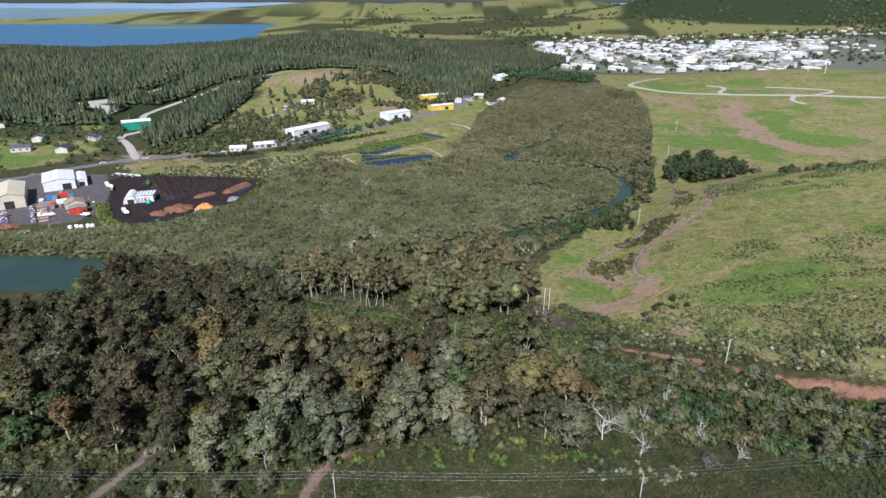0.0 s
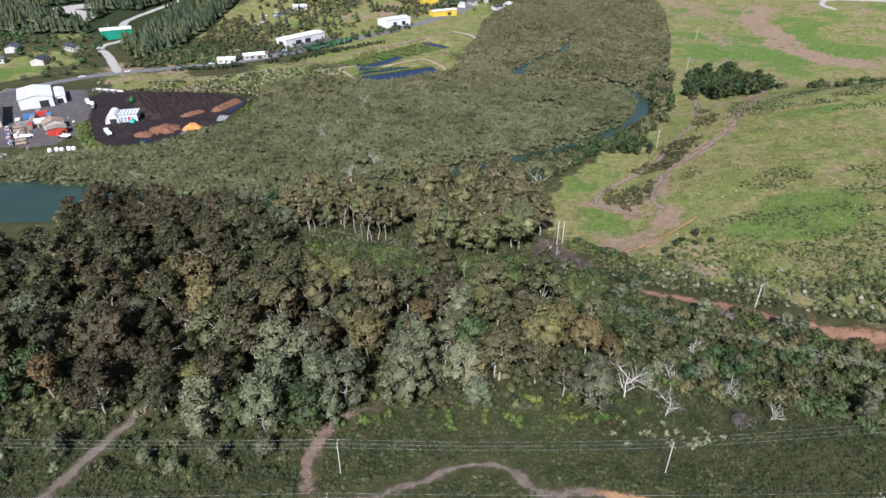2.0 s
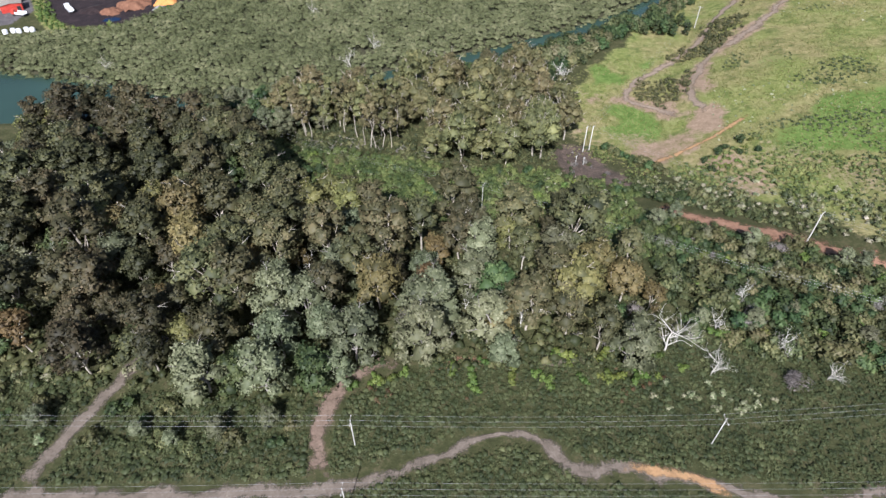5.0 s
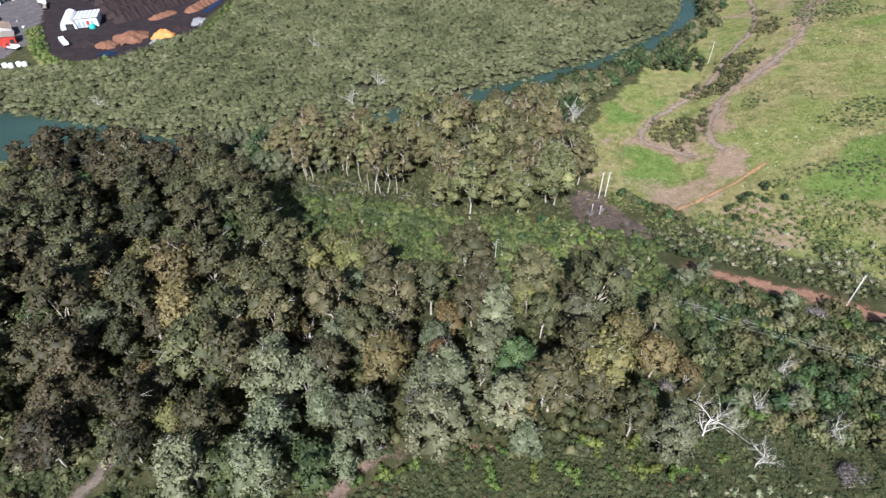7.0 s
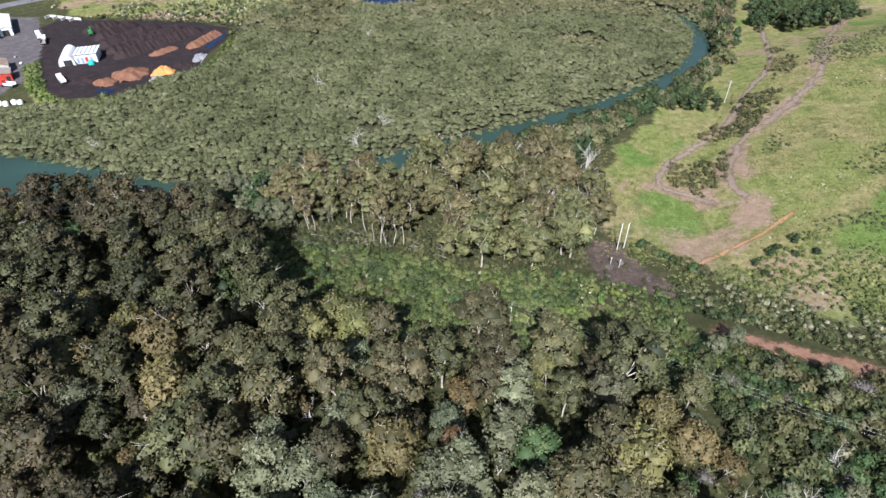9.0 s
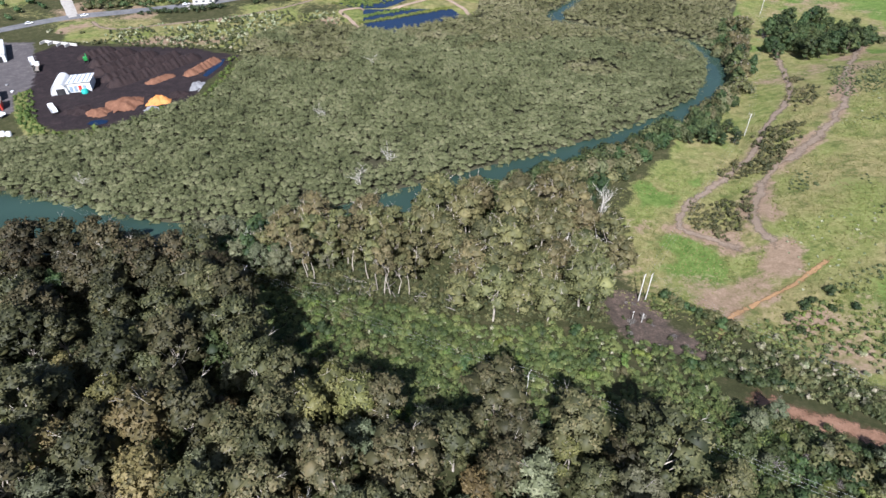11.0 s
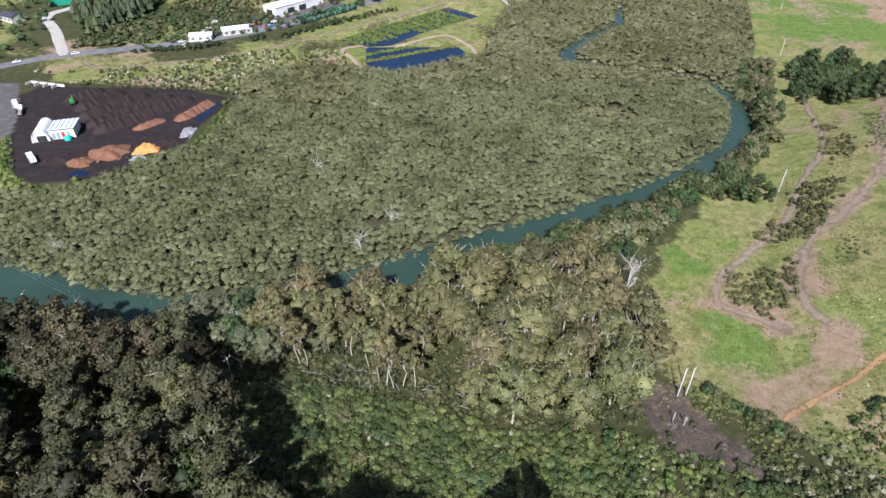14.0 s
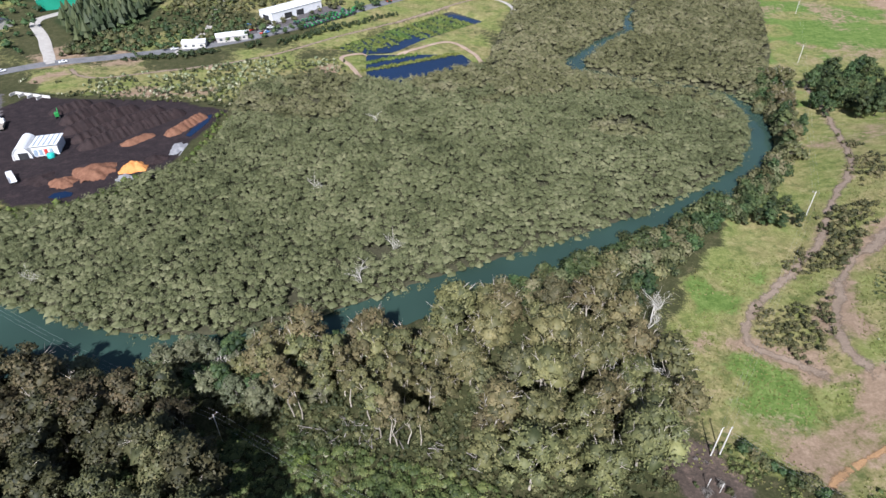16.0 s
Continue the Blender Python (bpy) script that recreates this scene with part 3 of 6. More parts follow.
def ground_material():
    m = bpy.data.materials.new("ground_cover")
    m.use_nodes = True
    n, l = m.node_tree.nodes, m.node_tree.links
    p = n["Principled BSDF"]
    p.inputs["Roughness"].default_value, p.inputs["Specular IOR Level"].default_value = 0.95, 0.1
    geo = n.new("ShaderNodeNewGeometry")

    def noi(scale, detail=5, rough=0.6):
        t = n.new("ShaderNodeTexNoise")
        t.inputs["Scale"].default_value, t.inputs["Detail"].default_value, t.inputs["Roughness"].default_value = scale, detail, rough
        l.new(geo.outputs["Position"], t.inputs["Vector"])
        return t.outputs[0]

    def ramp(v, *stops):
        r = n.new("ShaderNodeValToRGB")
        e = r.color_ramp.elements
        while len(e) < len(stops):
            e.new(0.5)
        for k, (pos, col) in enumerate(stops):
            e[k].position, e[k].color = pos, (*col, 1)
        l.new(v, r.inputs[0])
        return r.outputs[0]

    def calc(op, a, b):
        c = n.new("ShaderNodeMath")
        c.operation = op
        for k, v in enumerate((a, b)):
            if isinstance(v, (int, float)):
                c.inputs[k].default_value = v
            else:
                l.new(v, c.inputs[k])
        return c.outputs[0]

    def mix(f, a, b):
        c = n.new("ShaderNodeMix")
        c.data_type = "RGBA"
        l.new(f, c.inputs[0])
        l.new(a, c.inputs[6])
        l.new(b, c.inputs[7])
        return c.outputs[2]

    big, mid, fine = noi(0.05), noi(0.35, 8, 0.75), noi(1.7, 6, 0.8)
    masks = {}
    for nm in ("cover_a", "cover_b", "cover_c"):
        a, s = n.new("ShaderNodeAttribute"), n.new("ShaderNodeSeparateColor")
        a.attribute_name = nm
        l.new(a.outputs["Color"], s.inputs[0])
        masks[nm] = s.outputs
    edge = calc("MULTIPLY", calc("SUBTRACT", calc("ADD", calc("MULTIPLY", mid, 0.7), calc("MULTIPLY", fine, 0.3)), 0.5), 1.7)

    def cut(mask):
        r = n.new("ShaderNodeMapRange")
        r.interpolation_type = "SMOOTHSTEP"
        l.new(calc("ADD", mask, edge), r.inputs[0])
        r.inputs[1].default_value, r.inputs[2].default_value = 0.33, 0.67
        return calc("MULTIPLY", r.outputs[0], calc("GREATER_THAN", mask, 0.015))

    grain = calc("ADD", calc("MULTIPLY", mid, 0.55), calc("MULTIPLY", fine, 0.45))
    litter = ramp(grain, (0.32, (0.026, 0.028, 0.013)), (0.5, (0.052, 0.056, 0.023)), (0.68, (0.13, 0.105, 0.06)))
    grassc = mix(ramp(big, (0.4, (0, 0, 0)), (0.6, (1, 1, 1))),
                 ramp(grain, (0.36, (0.068, 0.09, 0.022)), (0.5, (0.165, 0.187, 0.054)), (0.64, (0.28, 0.28, 0.115))),
                 ramp(grain, (0.36, (0.11, 0.1, 0.04)), (0.5, (0.22, 0.195, 0.083)), (0.64, (0.36, 0.3, 0.15))))
    weed = ramp(noi(0.16, 8, 0.75), (0.5, (0, 0, 0)), (0.62, (1, 1, 1)))
    grassc = mix(calc("MULTIPLY", weed, 0.75), grassc, ramp(grain, (0.3, (0.035, 0.055, 0.014)), (0.55, (0.085, 0.11, 0.03)), (0.75, (0.2, 0.19, 0.08))))
    lushc = ramp(grain, (0.36, (0.04, 0.08, 0.015)), (0.5, (0.105, 0.16, 0.036)), (0.66, (0.215, 0.26, 0.085)))
    dirtc = ramp(grain, (0.34, (0.15, 0.105, 0.066)), (0.5, (0.25, 0.18, 0.12)), (0.68, (0.38, 0.285, 0.2)))
    mudc = ramp(grain, (0.3, (0.03, 0.03, 0.018)), (0.7, (0.09, 0.085, 0.05)))
    mulchc = ramp(grain, (0.3, (0.012, 0.01, 0.011)), (0.52, (0.03, 0.023, 0.024)), (0.72, (0.085, 0.06, 0.055)))
    darkc = ramp(grain, (0.36, (0.04, 0.034, 0.028)), (0.52, (0.1, 0.076, 0.06)), (0.66, (0.26, 0.185, 0.14)))
    pavec = ramp(grain, (0.3, (0.055, 0.05, 0.05)), (0.52, (0.11, 0.1, 0.1)), (0.72, (0.26, 0.23, 0.21)))
    townc = ramp(grain, (0.3, (0.05, 0.08, 0.03)), (0.5, (0.13, 0.14, 0.1)), (0.72, (0.3, 0.3, 0.28)))
    col = mix(cut(masks["cover_a"][0]), litter, grassc)
    col = mix(cut(masks["cover_a"][1]), col, lushc)
    col = mix(cut(masks["cover_a"][2]), col, dirtc)
    col = mix(cut(masks["cover_b"][0]), col, mudc)
    col = mix(cut(masks["cover_b"][1]), col, mulchc)
    col = mix(cut(masks["cover_b"][2]), col, darkc)
    col = mix(cut(masks["cover_c"][0]), col, pavec)
    col = mix(cut(masks["cover_c"][1]), col, townc)
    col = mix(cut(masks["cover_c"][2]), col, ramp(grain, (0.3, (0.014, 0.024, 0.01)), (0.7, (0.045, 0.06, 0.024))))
    l.new(col, p.inputs["Base Color"])
    bp = n.new("ShaderNodeBump")
    bp.inputs["Strength"].default_value, bp.inputs["Distance"].default_value = 0.5, 0.5
    l.new(grain, bp.inputs["Height"])
    l.new(bp.outputs[0], p.inputs["Normal"])
    return m


gm.materials.append(ground_material())
gm.update()
tagged(new("ground", gm), label="rolling land with pasture, scrub soil and bare dirt", category="ground", kind="structure")

tagged(new("water", mesh_of("water", [(-1500, 200, 0), (400, 200, 0), (400, 900, 0), (-1500, 900, 0)], [(0, 1, 2, 3)], WATER)),
       label="calm murky green estuary water between mangroves", category="water", kind="structure")
tagged(new("harbour_water", mesh_of("harbour_water", [(-5100, 1000, 0), (400, 1000, 0), (400, 5100, 0), (-5100, 5100, 0)], [(0, 1, 2, 3)], SEA)),
       label="blue open water of the far harbour", category="water", kind="structure")


def flat_poly(name, poly, z, mat, label, category):
    ob = new(name, mesh_of(name, [(x, y, z) for x, y in poly], [tuple(range(len(poly)))], mat))
    return tagged(ob, label=label, category=category, kind="structure")


flat_poly("pond_water_lower", POND_LOW, 0.35, PONDW, "dark blue still water of a settling pond", "water")
flat_poly("pond_water_upper", POND_UP, 0.35, PONDW, "dark blue still water between reed beds", "water")

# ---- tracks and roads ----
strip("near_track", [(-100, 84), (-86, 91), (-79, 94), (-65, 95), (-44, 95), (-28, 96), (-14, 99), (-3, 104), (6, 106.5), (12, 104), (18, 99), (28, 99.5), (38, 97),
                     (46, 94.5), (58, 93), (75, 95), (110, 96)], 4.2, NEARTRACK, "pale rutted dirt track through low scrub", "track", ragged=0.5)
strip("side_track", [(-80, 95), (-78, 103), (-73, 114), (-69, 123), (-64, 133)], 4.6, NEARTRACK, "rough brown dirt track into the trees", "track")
strip("middle_track", [(-29, 97), (-30, 107), (-27, 116), (-21, 122), (-14, 122)], 4.8, MIDTRACK, "reddish brown dirt track into the trees", "track")
strip("clay_washout", [(24, 99.6), (32, 98.9), (38, 97.6), (41.5, 95.2), (44, 92.8), (46.5, 90.3)], 2.8, CLAYTRACK, "bright orange clay washout beside the track", "track", lift=0.14)
strip("bare_bank", [(-11, 120.5), (-6, 121), (-1, 122.6), (5, 121.5)], 3.0, REDTRACK, "patch of bare reddish soil at the edge of the wood", "bare soil", ragged=0.5)
strip("fallen_clay", [(9, 121.6), (16, 122), (24, 123.4)], 2.6, NEARTRACK, "patch of pale bare soil at the edge of the wood", "bare soil", ragged=0.5)
strip("red_track", [(52, 180), (58, 176), (66, 172), (77, 166), (87, 160), (98, 151), (107, 144), (130, 130)], 9.5, REDTRACK, "red clay track along the foot of the pasture", "track")
strip("hill_track", HILLTRACK[3:], 4.6, TRACK, "worn dirt track climbing the pasture", "track", ragged=0.5)
strip("valley_track", VALLEYTRACK, 4.4, TRACK, "dirt farm track beside the riverside trees", "track")
strip("contour_track", [(55, 199), (59, 205), (64, 210.5), (72, 215), (82, 219), (92, 225), (98, 230)], 2.6, CLAYTRACK, "narrow reddish track across the pasture", "track")
strip("main_road", [(-420, 330), (-330, 385), (-302, 404), (-285, 424), (-265, 444), (-240, 462), (-212, 472), (-180, 484), (-150, 500), (-120, 524), (-90, 552), (-60, 582),
                    (-30, 620), (0, 665), (22, 705), (40, 770), (70, 830), (60, 900), (40, 980), (80, 1060)], 8.5, ASPHALT, "grey sealed two-lane road", "road", ragged=0.02, lift=0.2, step=4)
strip("pond_track", [(-226, 458), (-214, 446), (-200, 444), (-183, 450), (-142, 466), (-114, 484), (-86, 511), (-52, 540), (-15, 582), (8, 606)], 4.0, TRACK,
      "pale gravel service track along the ponds", "track", ragged=0.1, lift=0.15)
strip("pond_loop_track", [(8, 606), (22, 596), (28, 578), (24, 560)], 3.0, GRAVEL, "pale gravel loop by the ponds", "track", ragged=0.1, lift=0.15)
strip("pond_bank", [(-64, 445), (-72, 463), (-79, 476), (-68, 482), (-48, 483), (-19, 504), (-4, 486), (1, 470)], 2.6, DIRT, "pale gravel bank between the ponds", "bank", ragged=0.15, lift=0.55)
strip("hill_road", [(-238, 462), (-262, 500), (-282, 530), (-272, 560), (-300, 620), (-260, 720), (-180, 800)], 6.5, GRAVEL, "pale gravel road up to the forest", "road", ragged=0.1, lift=0.2, step=4)
strip("plateau_road", [(300, 850), (262, 830), (245, 805), (256, 762), (278, 727), (327, 690), (377, 668), (464, 643), (640, 630)], 7.0, GRAVEL, "pale gravel road round the far grassy hill", "road", ragged=0.05, lift=0.3, step=5)
strip("plateau_spur", [(321, 751), (332, 728), (318, 706), (327, 692)], 5.0, GRAVEL, "pale gravel spur on the far hill", "track", ragged=0.1, lift=0.3, step=4)
strip("plateau_loop", [(373, 713), (412, 690), (427, 675), (399, 662), (378, 662)], 5.0, GRAVEL, "pale gravel loop on the far hill", "track", ragged=0.1, lift=0.3, step=4)
strip("plateau_drive", [(378, 662), (368, 644), (372, 626)], 5.0, GRAVEL, "pale gravel drive down from the far road", "track", ragged=0.1, lift=0.3, step=4)
strip("forest_pad", [(-372, 584, 9), (-347, 610, 10), (-350, 640, 8), (-384, 657, 6)], 12, GRAVEL, "pale graded gravel clearing below the forest", "road", ragged=0.15, lift=0.4, step=5)
strip("forest_cutting", [(-390, 655, 8), (-337, 700, 12), (-325, 760, 6)], 12, GRAVEL, "pale gravel cutting through the pines", "road", ragged=0.15, lift=0.4, step=5)
strip("farm_drive", [(-176, 478), (-170, 520), (-176, 570), (-170, 620)], 4.0, GRAVEL, "pale gravel drive up the hillside", "road", ragged=0.1, lift=0.2)


# ---- plants ----
def leafy_mesh(name, V, F, N, T, mat):
    """A mesh of leaf sprays, shaded as the rounded mass that the sprays make up; T: tone of each clump."""
    me = mesh_of(name, V, F, mat, True)
    me.normals_split_custom_set_from_vertices(N)
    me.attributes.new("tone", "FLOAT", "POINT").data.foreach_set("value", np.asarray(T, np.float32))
    return me


def leaves(rng, centers, radii, n, size, squash=0.8, core=True, up=0.25, heart=0.8, rough=0.6, tones=None):
    """Leaf sprays on the shells of clumps: verts and faces (numpy). Each clump has a rough heart to close it, toned
    darker for inner shade.
    """
    centers, radii = np.asarray(centers, float).reshape(-1, 3), np.asarray(radii, float)
    tones = np.clip(rng.normal(0, 1, len(centers)), -2, 2) if tones is None else tones
    C, R, T = np.repeat(centers, n, 0), np.repeat(radii, n), np.repeat(tones, n * 3)
    d = rng.normal(size=(len(C), 3))
    d[:, 2] += 0.35
    d /= np.linalg.norm(d, axis=1)[:, None]
    pos = C + d * (R * rng.uniform(0.66, 1.18, len(C)))[:, None] * np.array([1, 1, squash])
    nor = d + rng.normal(0, 0.42, d.shape) + np.array([0, 0, up])
    nor /= np.linalg.norm(nor, axis=1)[:, None]
    a = np.cross(nor, rng.normal(size=d.shape))
    a /= np.linalg.norm(a, axis=1)[:, None]
    b = np.cross(nor, a)
    s = (size * rng.uniform(0.6, 1.3, len(C)))[:, None]
    drop = nor * s * 0.25
    V = np.stack([pos + a * s, pos - a * s * 0.6 + b * s * 0.7 - drop, pos - a * s * 0.6 - b * s * 0.7 - drop], 1).reshape(-1, 3)
    F = np.arange(len(V)).reshape(-1, 3).tolist()
    V = V.tolist()
    soft = d + (nor - d) * rough + np.array([0, 0, up * 0.8])
    soft = np.repeat(soft / np.linalg.norm(soft, axis=1)[:, None], 3, 0).tolist()
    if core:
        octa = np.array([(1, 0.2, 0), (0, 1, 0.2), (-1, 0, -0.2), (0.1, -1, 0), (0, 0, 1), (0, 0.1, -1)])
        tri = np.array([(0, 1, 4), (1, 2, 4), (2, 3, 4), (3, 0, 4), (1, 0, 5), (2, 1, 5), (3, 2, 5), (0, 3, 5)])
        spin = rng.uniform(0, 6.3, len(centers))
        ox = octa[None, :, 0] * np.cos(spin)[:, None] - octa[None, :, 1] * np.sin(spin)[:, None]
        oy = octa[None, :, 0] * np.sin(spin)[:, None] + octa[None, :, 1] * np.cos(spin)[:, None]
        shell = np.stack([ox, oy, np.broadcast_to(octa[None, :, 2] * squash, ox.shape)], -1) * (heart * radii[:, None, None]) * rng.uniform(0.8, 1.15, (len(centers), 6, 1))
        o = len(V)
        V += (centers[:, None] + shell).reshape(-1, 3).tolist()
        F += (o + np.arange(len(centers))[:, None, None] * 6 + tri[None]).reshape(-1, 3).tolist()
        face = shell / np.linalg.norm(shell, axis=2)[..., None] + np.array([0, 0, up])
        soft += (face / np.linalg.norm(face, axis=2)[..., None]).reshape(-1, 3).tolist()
        # lower tone colours the shade inside each clump into its heart
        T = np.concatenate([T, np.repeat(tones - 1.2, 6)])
    return V, F, soft, list(T)


def lobed(rng, centers, radii, each, n, size, squash=0.75, up=0.25):
    """Large clumps broken into small lobes of leaf sprays, round a dark heart."""
    cs, rs = np.asarray(centers, float), np.asarray(radii, float)
    C, R = np.repeat(cs, each, 0), np.repeat(rs, each)
    d = rng.normal(size=(len(C), 3))
    d[:, 2] += 0.4
    d /= np.linalg.norm(d, axis=1)[:, None]
    sub = C + d * (R * rng.uniform(0.6, 0.85, len(C)))[:, None] * np.array([1, 1, squash])
    V, F, N, T = leaves(rng, sub, R * rng.uniform(0.36, 0.54, len(C)), n, size, 0.8, False, up, rough=0.45)
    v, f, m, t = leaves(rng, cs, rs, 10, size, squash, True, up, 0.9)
    o = len(V)
    V, N = np.array(V + v), np.array(N + m)
    out = V - cs.mean(0) + np.array([0, 0, rs.mean()])
    N = N + 0.55 * out / np.linalg.norm(out, axis=1)[:, None]
    return V.tolist(), F + [[i + o for i in q] for q in f], (N / np.linalg.norm(N, axis=1)[:, None]).tolist(), T + t


def crown_clumps(rng, n, h, base, spread, r):
    """Clump centres in a domed crown from height base to h."""
    out, rad = [], []
    for k in range(n):
        u = (k + 0.5) / n
        z = base + (h - base) * (0.15 + 0.85 * u ** 0.8)
        w = spread * math.sqrt(max(0.05, 1 - ((z - base) / (h - base) * 0.95) ** 2.2)) * rng.uniform(0.45, 1.0)
        t = k * 2.4 + rng.uniform(-0.5, 0.5)
        out.append((w * math.cos(t), w * math.sin(t), z - r * 0.5))
        rad.append(r * rng.uniform(0.75, 1.25))
    return out, rad


def woody(rng, h, base, targets, r0, sides=6, limbs=7):
    """Trunk with limbs towards some of the clumps."""
    bend = [(rng.uniform(-0.4, 0.4) * k, rng.uniform(-0.4, 0.4) * k, h * 0.8 * k / 4) for k in range(5)]
    bend[0] = (0, 0, -0.6)
    pieces = [tube(bend, [r0 * (1 - 0.19 * k) for k in range(5)], sides)]
    for c in targets[:limbs]:
        s = min(0.9, max(0.3, (base + rng.uniform(-1, 2)) / (h * 0.8)))
        k = min(3, int(s * 4))
        f = s * 4 - k
        p0 = tuple(bend[k][i] + (bend[k + 1][i] - bend[k][i]) * f for i in range(3))
        m = tuple((p0[i] * 0.5 + c[i] * 0.5) + (0, 0, -0.4)[i] + rng.uniform(-0.3, 0.3) for i in range(3))
        pieces.append(tube([p0, m, c], [r0 * 0.45, r0 * 0.3, r0 * 0.1], 5))
    return join(pieces)


def make_tree(name, label, seed, h, base, spread, r, n, per, size, leaf, bark, r0=0.28, category="tree", group="", squash=0.75, limbs=7, snags=0):
    rng = np.random.default_rng(seed)
    cs, rs = crown_clumps(rng, n, h, base, spread, r)
    root = thing(name, label, category, group)
    wood = [woody(rng, h, base, cs[::2], r0, limbs=limbs)]
    for k in rng.choice(n, snags, False):
        # bare forked boughs that show through the leaves
        c, a = Vector(cs[k]), rng.uniform(0, 6.3)
        d = Vector((c.x * 0.25 + 0.5 * math.cos(a), c.y * 0.25 + 0.5 * math.sin(a), 1.0)).normalized()
        mid = c + d * r * 0.75
        wood.append(tube([c - d * r, c, mid], [r0 * 0.34, r0 * 0.28, r0 * 0.22], 4))
        for j in range(3):
            e = (d + Vector(rng.normal(0, 0.5, 3))).normalized()
            wood.append(tube([mid, mid + e * r * rng.uniform(0.5, 1.1)], [r0 * 0.18, r0 * 0.06], 3))
    part("trunk", mesh_of("trunk", *join(wood), bark, True), root)
    part("crown", leafy_mesh("crown", *lobed(rng, cs, rs, 9, per // 8, size, squash), leaf), root)
    return root


def make_dead(name, label, seed, h, spread, r0, bark, group=""):
    """A bare tree: trunk, forking limbs and twigs."""
    rng = np.random.default_rng(seed)
    pieces = []

    def limb(p, d, length, r, depth):
        q = [p]
        for k in range(3):
            d = (d + Vector(rng.normal(0, 0.16, 3))).normalized()
            q.append(q[-1] + d * length / 3)
        pieces.append(tube(q, [r, r * 0.85, r * 0.7, r * 0.4], (6, 4, 3, 3)[depth]))
        if depth < 3:
            for k in range((6, 5, 4)[depth]):
                s = q[1 + k % 3]
                e = (d * 0.7 + Vector((rng.normal(0, spread), rng.normal(0, spread), rng.uniform(0, 0.5)))).normalized()
                limb(s, e, length * rng.uniform(0.5, 0.75), r * 0.46, depth + 1)

    limb(Vector((0, 0, -0.4)), Vector((0, 0, 1)), h * 0.55, r0, 0)
    root = thing(name, label, "dead tree", group)
    n = len(pieces)
    part("trunk", mesh_of("trunk", *pieces[0], bark, True), root)
    part("bare_crown", mesh_of("bare_crown", *join(pieces[1:]), bark, True), root)
    return root


def make_bush(name, label, seed, r, n, per, size, leaf, category="shrub", group="", tall=1.0, core=True):
    rng = np.random.default_rng(seed)
    cs = [(rng.normal(0, r * 0.45), rng.normal(0, r * 0.45), r * tall * rng.uniform(0.25, 0.8)) for _ in range(n)]
    rs = [r * rng.uniform(0.4, 0.65) for _ in range(n)]
    root = thing(name, label, category, group)
    part("stems", mesh_of("stems", *join([tube([(c[0] * 0.2, c[1] * 0.2, -0.3), (c[0] * 0.7, c[1] * 0.7, c[2] * 0.7)], [0.07, 0.03], 4) for c in cs]), DARKBARK), root)
    part("foliage", leafy_mesh("foliage", *leaves(rng, cs, rs, per, size, 0.9 * tall, core), leaf), root)
    return root


def spaced(seed, poly, gap, limit=10000, keep=None):
    """Irregular places inside a polygon, at least about gap apart."""
    rng = np.random.default_rng(seed)
    xs, ys = [p[0] for p in poly], [p[1] for p in poly]
    gx, gy = np.meshgrid(np.arange(min(xs), max(xs), gap), np.arange(min(ys), max(ys), gap * 0.87))
    gx = gx + (np.arange(gx.shape[0]) % 2 * gap / 2)[:, None]
    x, y = gx + rng.uniform(-0.46, 0.46, gx.shape) * gap, gy + rng.uniform(-0.46, 0.46, gy.shape) * gap
    ok = inside(x, y, poly) > 0
    if keep is not None:
        ok &= keep(x, y)
    pts = np.stack([x[ok], y[ok]], 1)
    rng.shuffle(pts)
    return pts[:limit]


def plant(protos, pts, seed, lo=0.8, hi=1.2, weights=None, sink=0.15):
    """Copies of the prototypes at the places, each turned and sized by chance."""
    rng = np.random.default_rng(seed)
    pick = rng.choice(len(protos), len(pts), p=weights)
    for (x, y), k in zip(pts, pick):
        s = rng.uniform(lo, hi)
        m = pose(x, y, float(land(x, y)) - sink, rng.normal(0, 2), rng.normal(0, 2), rng.uniform(0, 360))
        ob = copy_thing(protos[k], m)
        ob.scale = (s, s, s * rng.uniform(0.92, 1.1))


def retire(protos):
    """Takes the patterns away once their copies stand."""
    for ob in protos:
        for o in (*ob.children_recursive, ob):
            bpy.data.objects.remove(o)


def stuff(name, data, label, category):
    return tagged(new(name, data), label=label, category=category, kind="stuff")


def field(name, pts, seed, r, n, per, size, leaf, label, category, core=True, squash=0.8, lift=0.5, tall=1.0, up=0.25, rough=0.6, heart=0.8):
    """Countless small plants in one mesh: each a few clumps of leaf sprays."""
    rng = np.random.default_rng(seed)
    x, y = np.repeat(pts[:, 0], n), np.repeat(pts[:, 1], n)
    rr = np.repeat(r * rng.uniform(0.65, 1.3, len(pts)) * (1 + 0.4 * lumps(pts[:, 0], pts[:, 1], 7, 4.4)), n)
    x, y = x + rng.normal(0, 0.5, len(x)) * rr * (n > 1), y + rng.normal(0, 0.5, len(y)) * rr * (n > 1)
    z = land(x, y) + rr * lift * tall * rng.uniform(0.7, 1.2, len(x))
    rad = rr * (0.62 if n > 1 else 0.9) * rng.uniform(0.8, 1.2, len(x))
    tones = np.repeat(np.clip(rng.normal(0, 1, len(pts)), -2, 2), n)
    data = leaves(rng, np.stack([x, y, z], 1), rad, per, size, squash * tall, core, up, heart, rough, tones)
    return stuff(name, leafy_mesh(name, *data, leaf), label, category)


# mangroves
def off_water(x, y):
    return to_line(x, y, RIVER) > 1.2


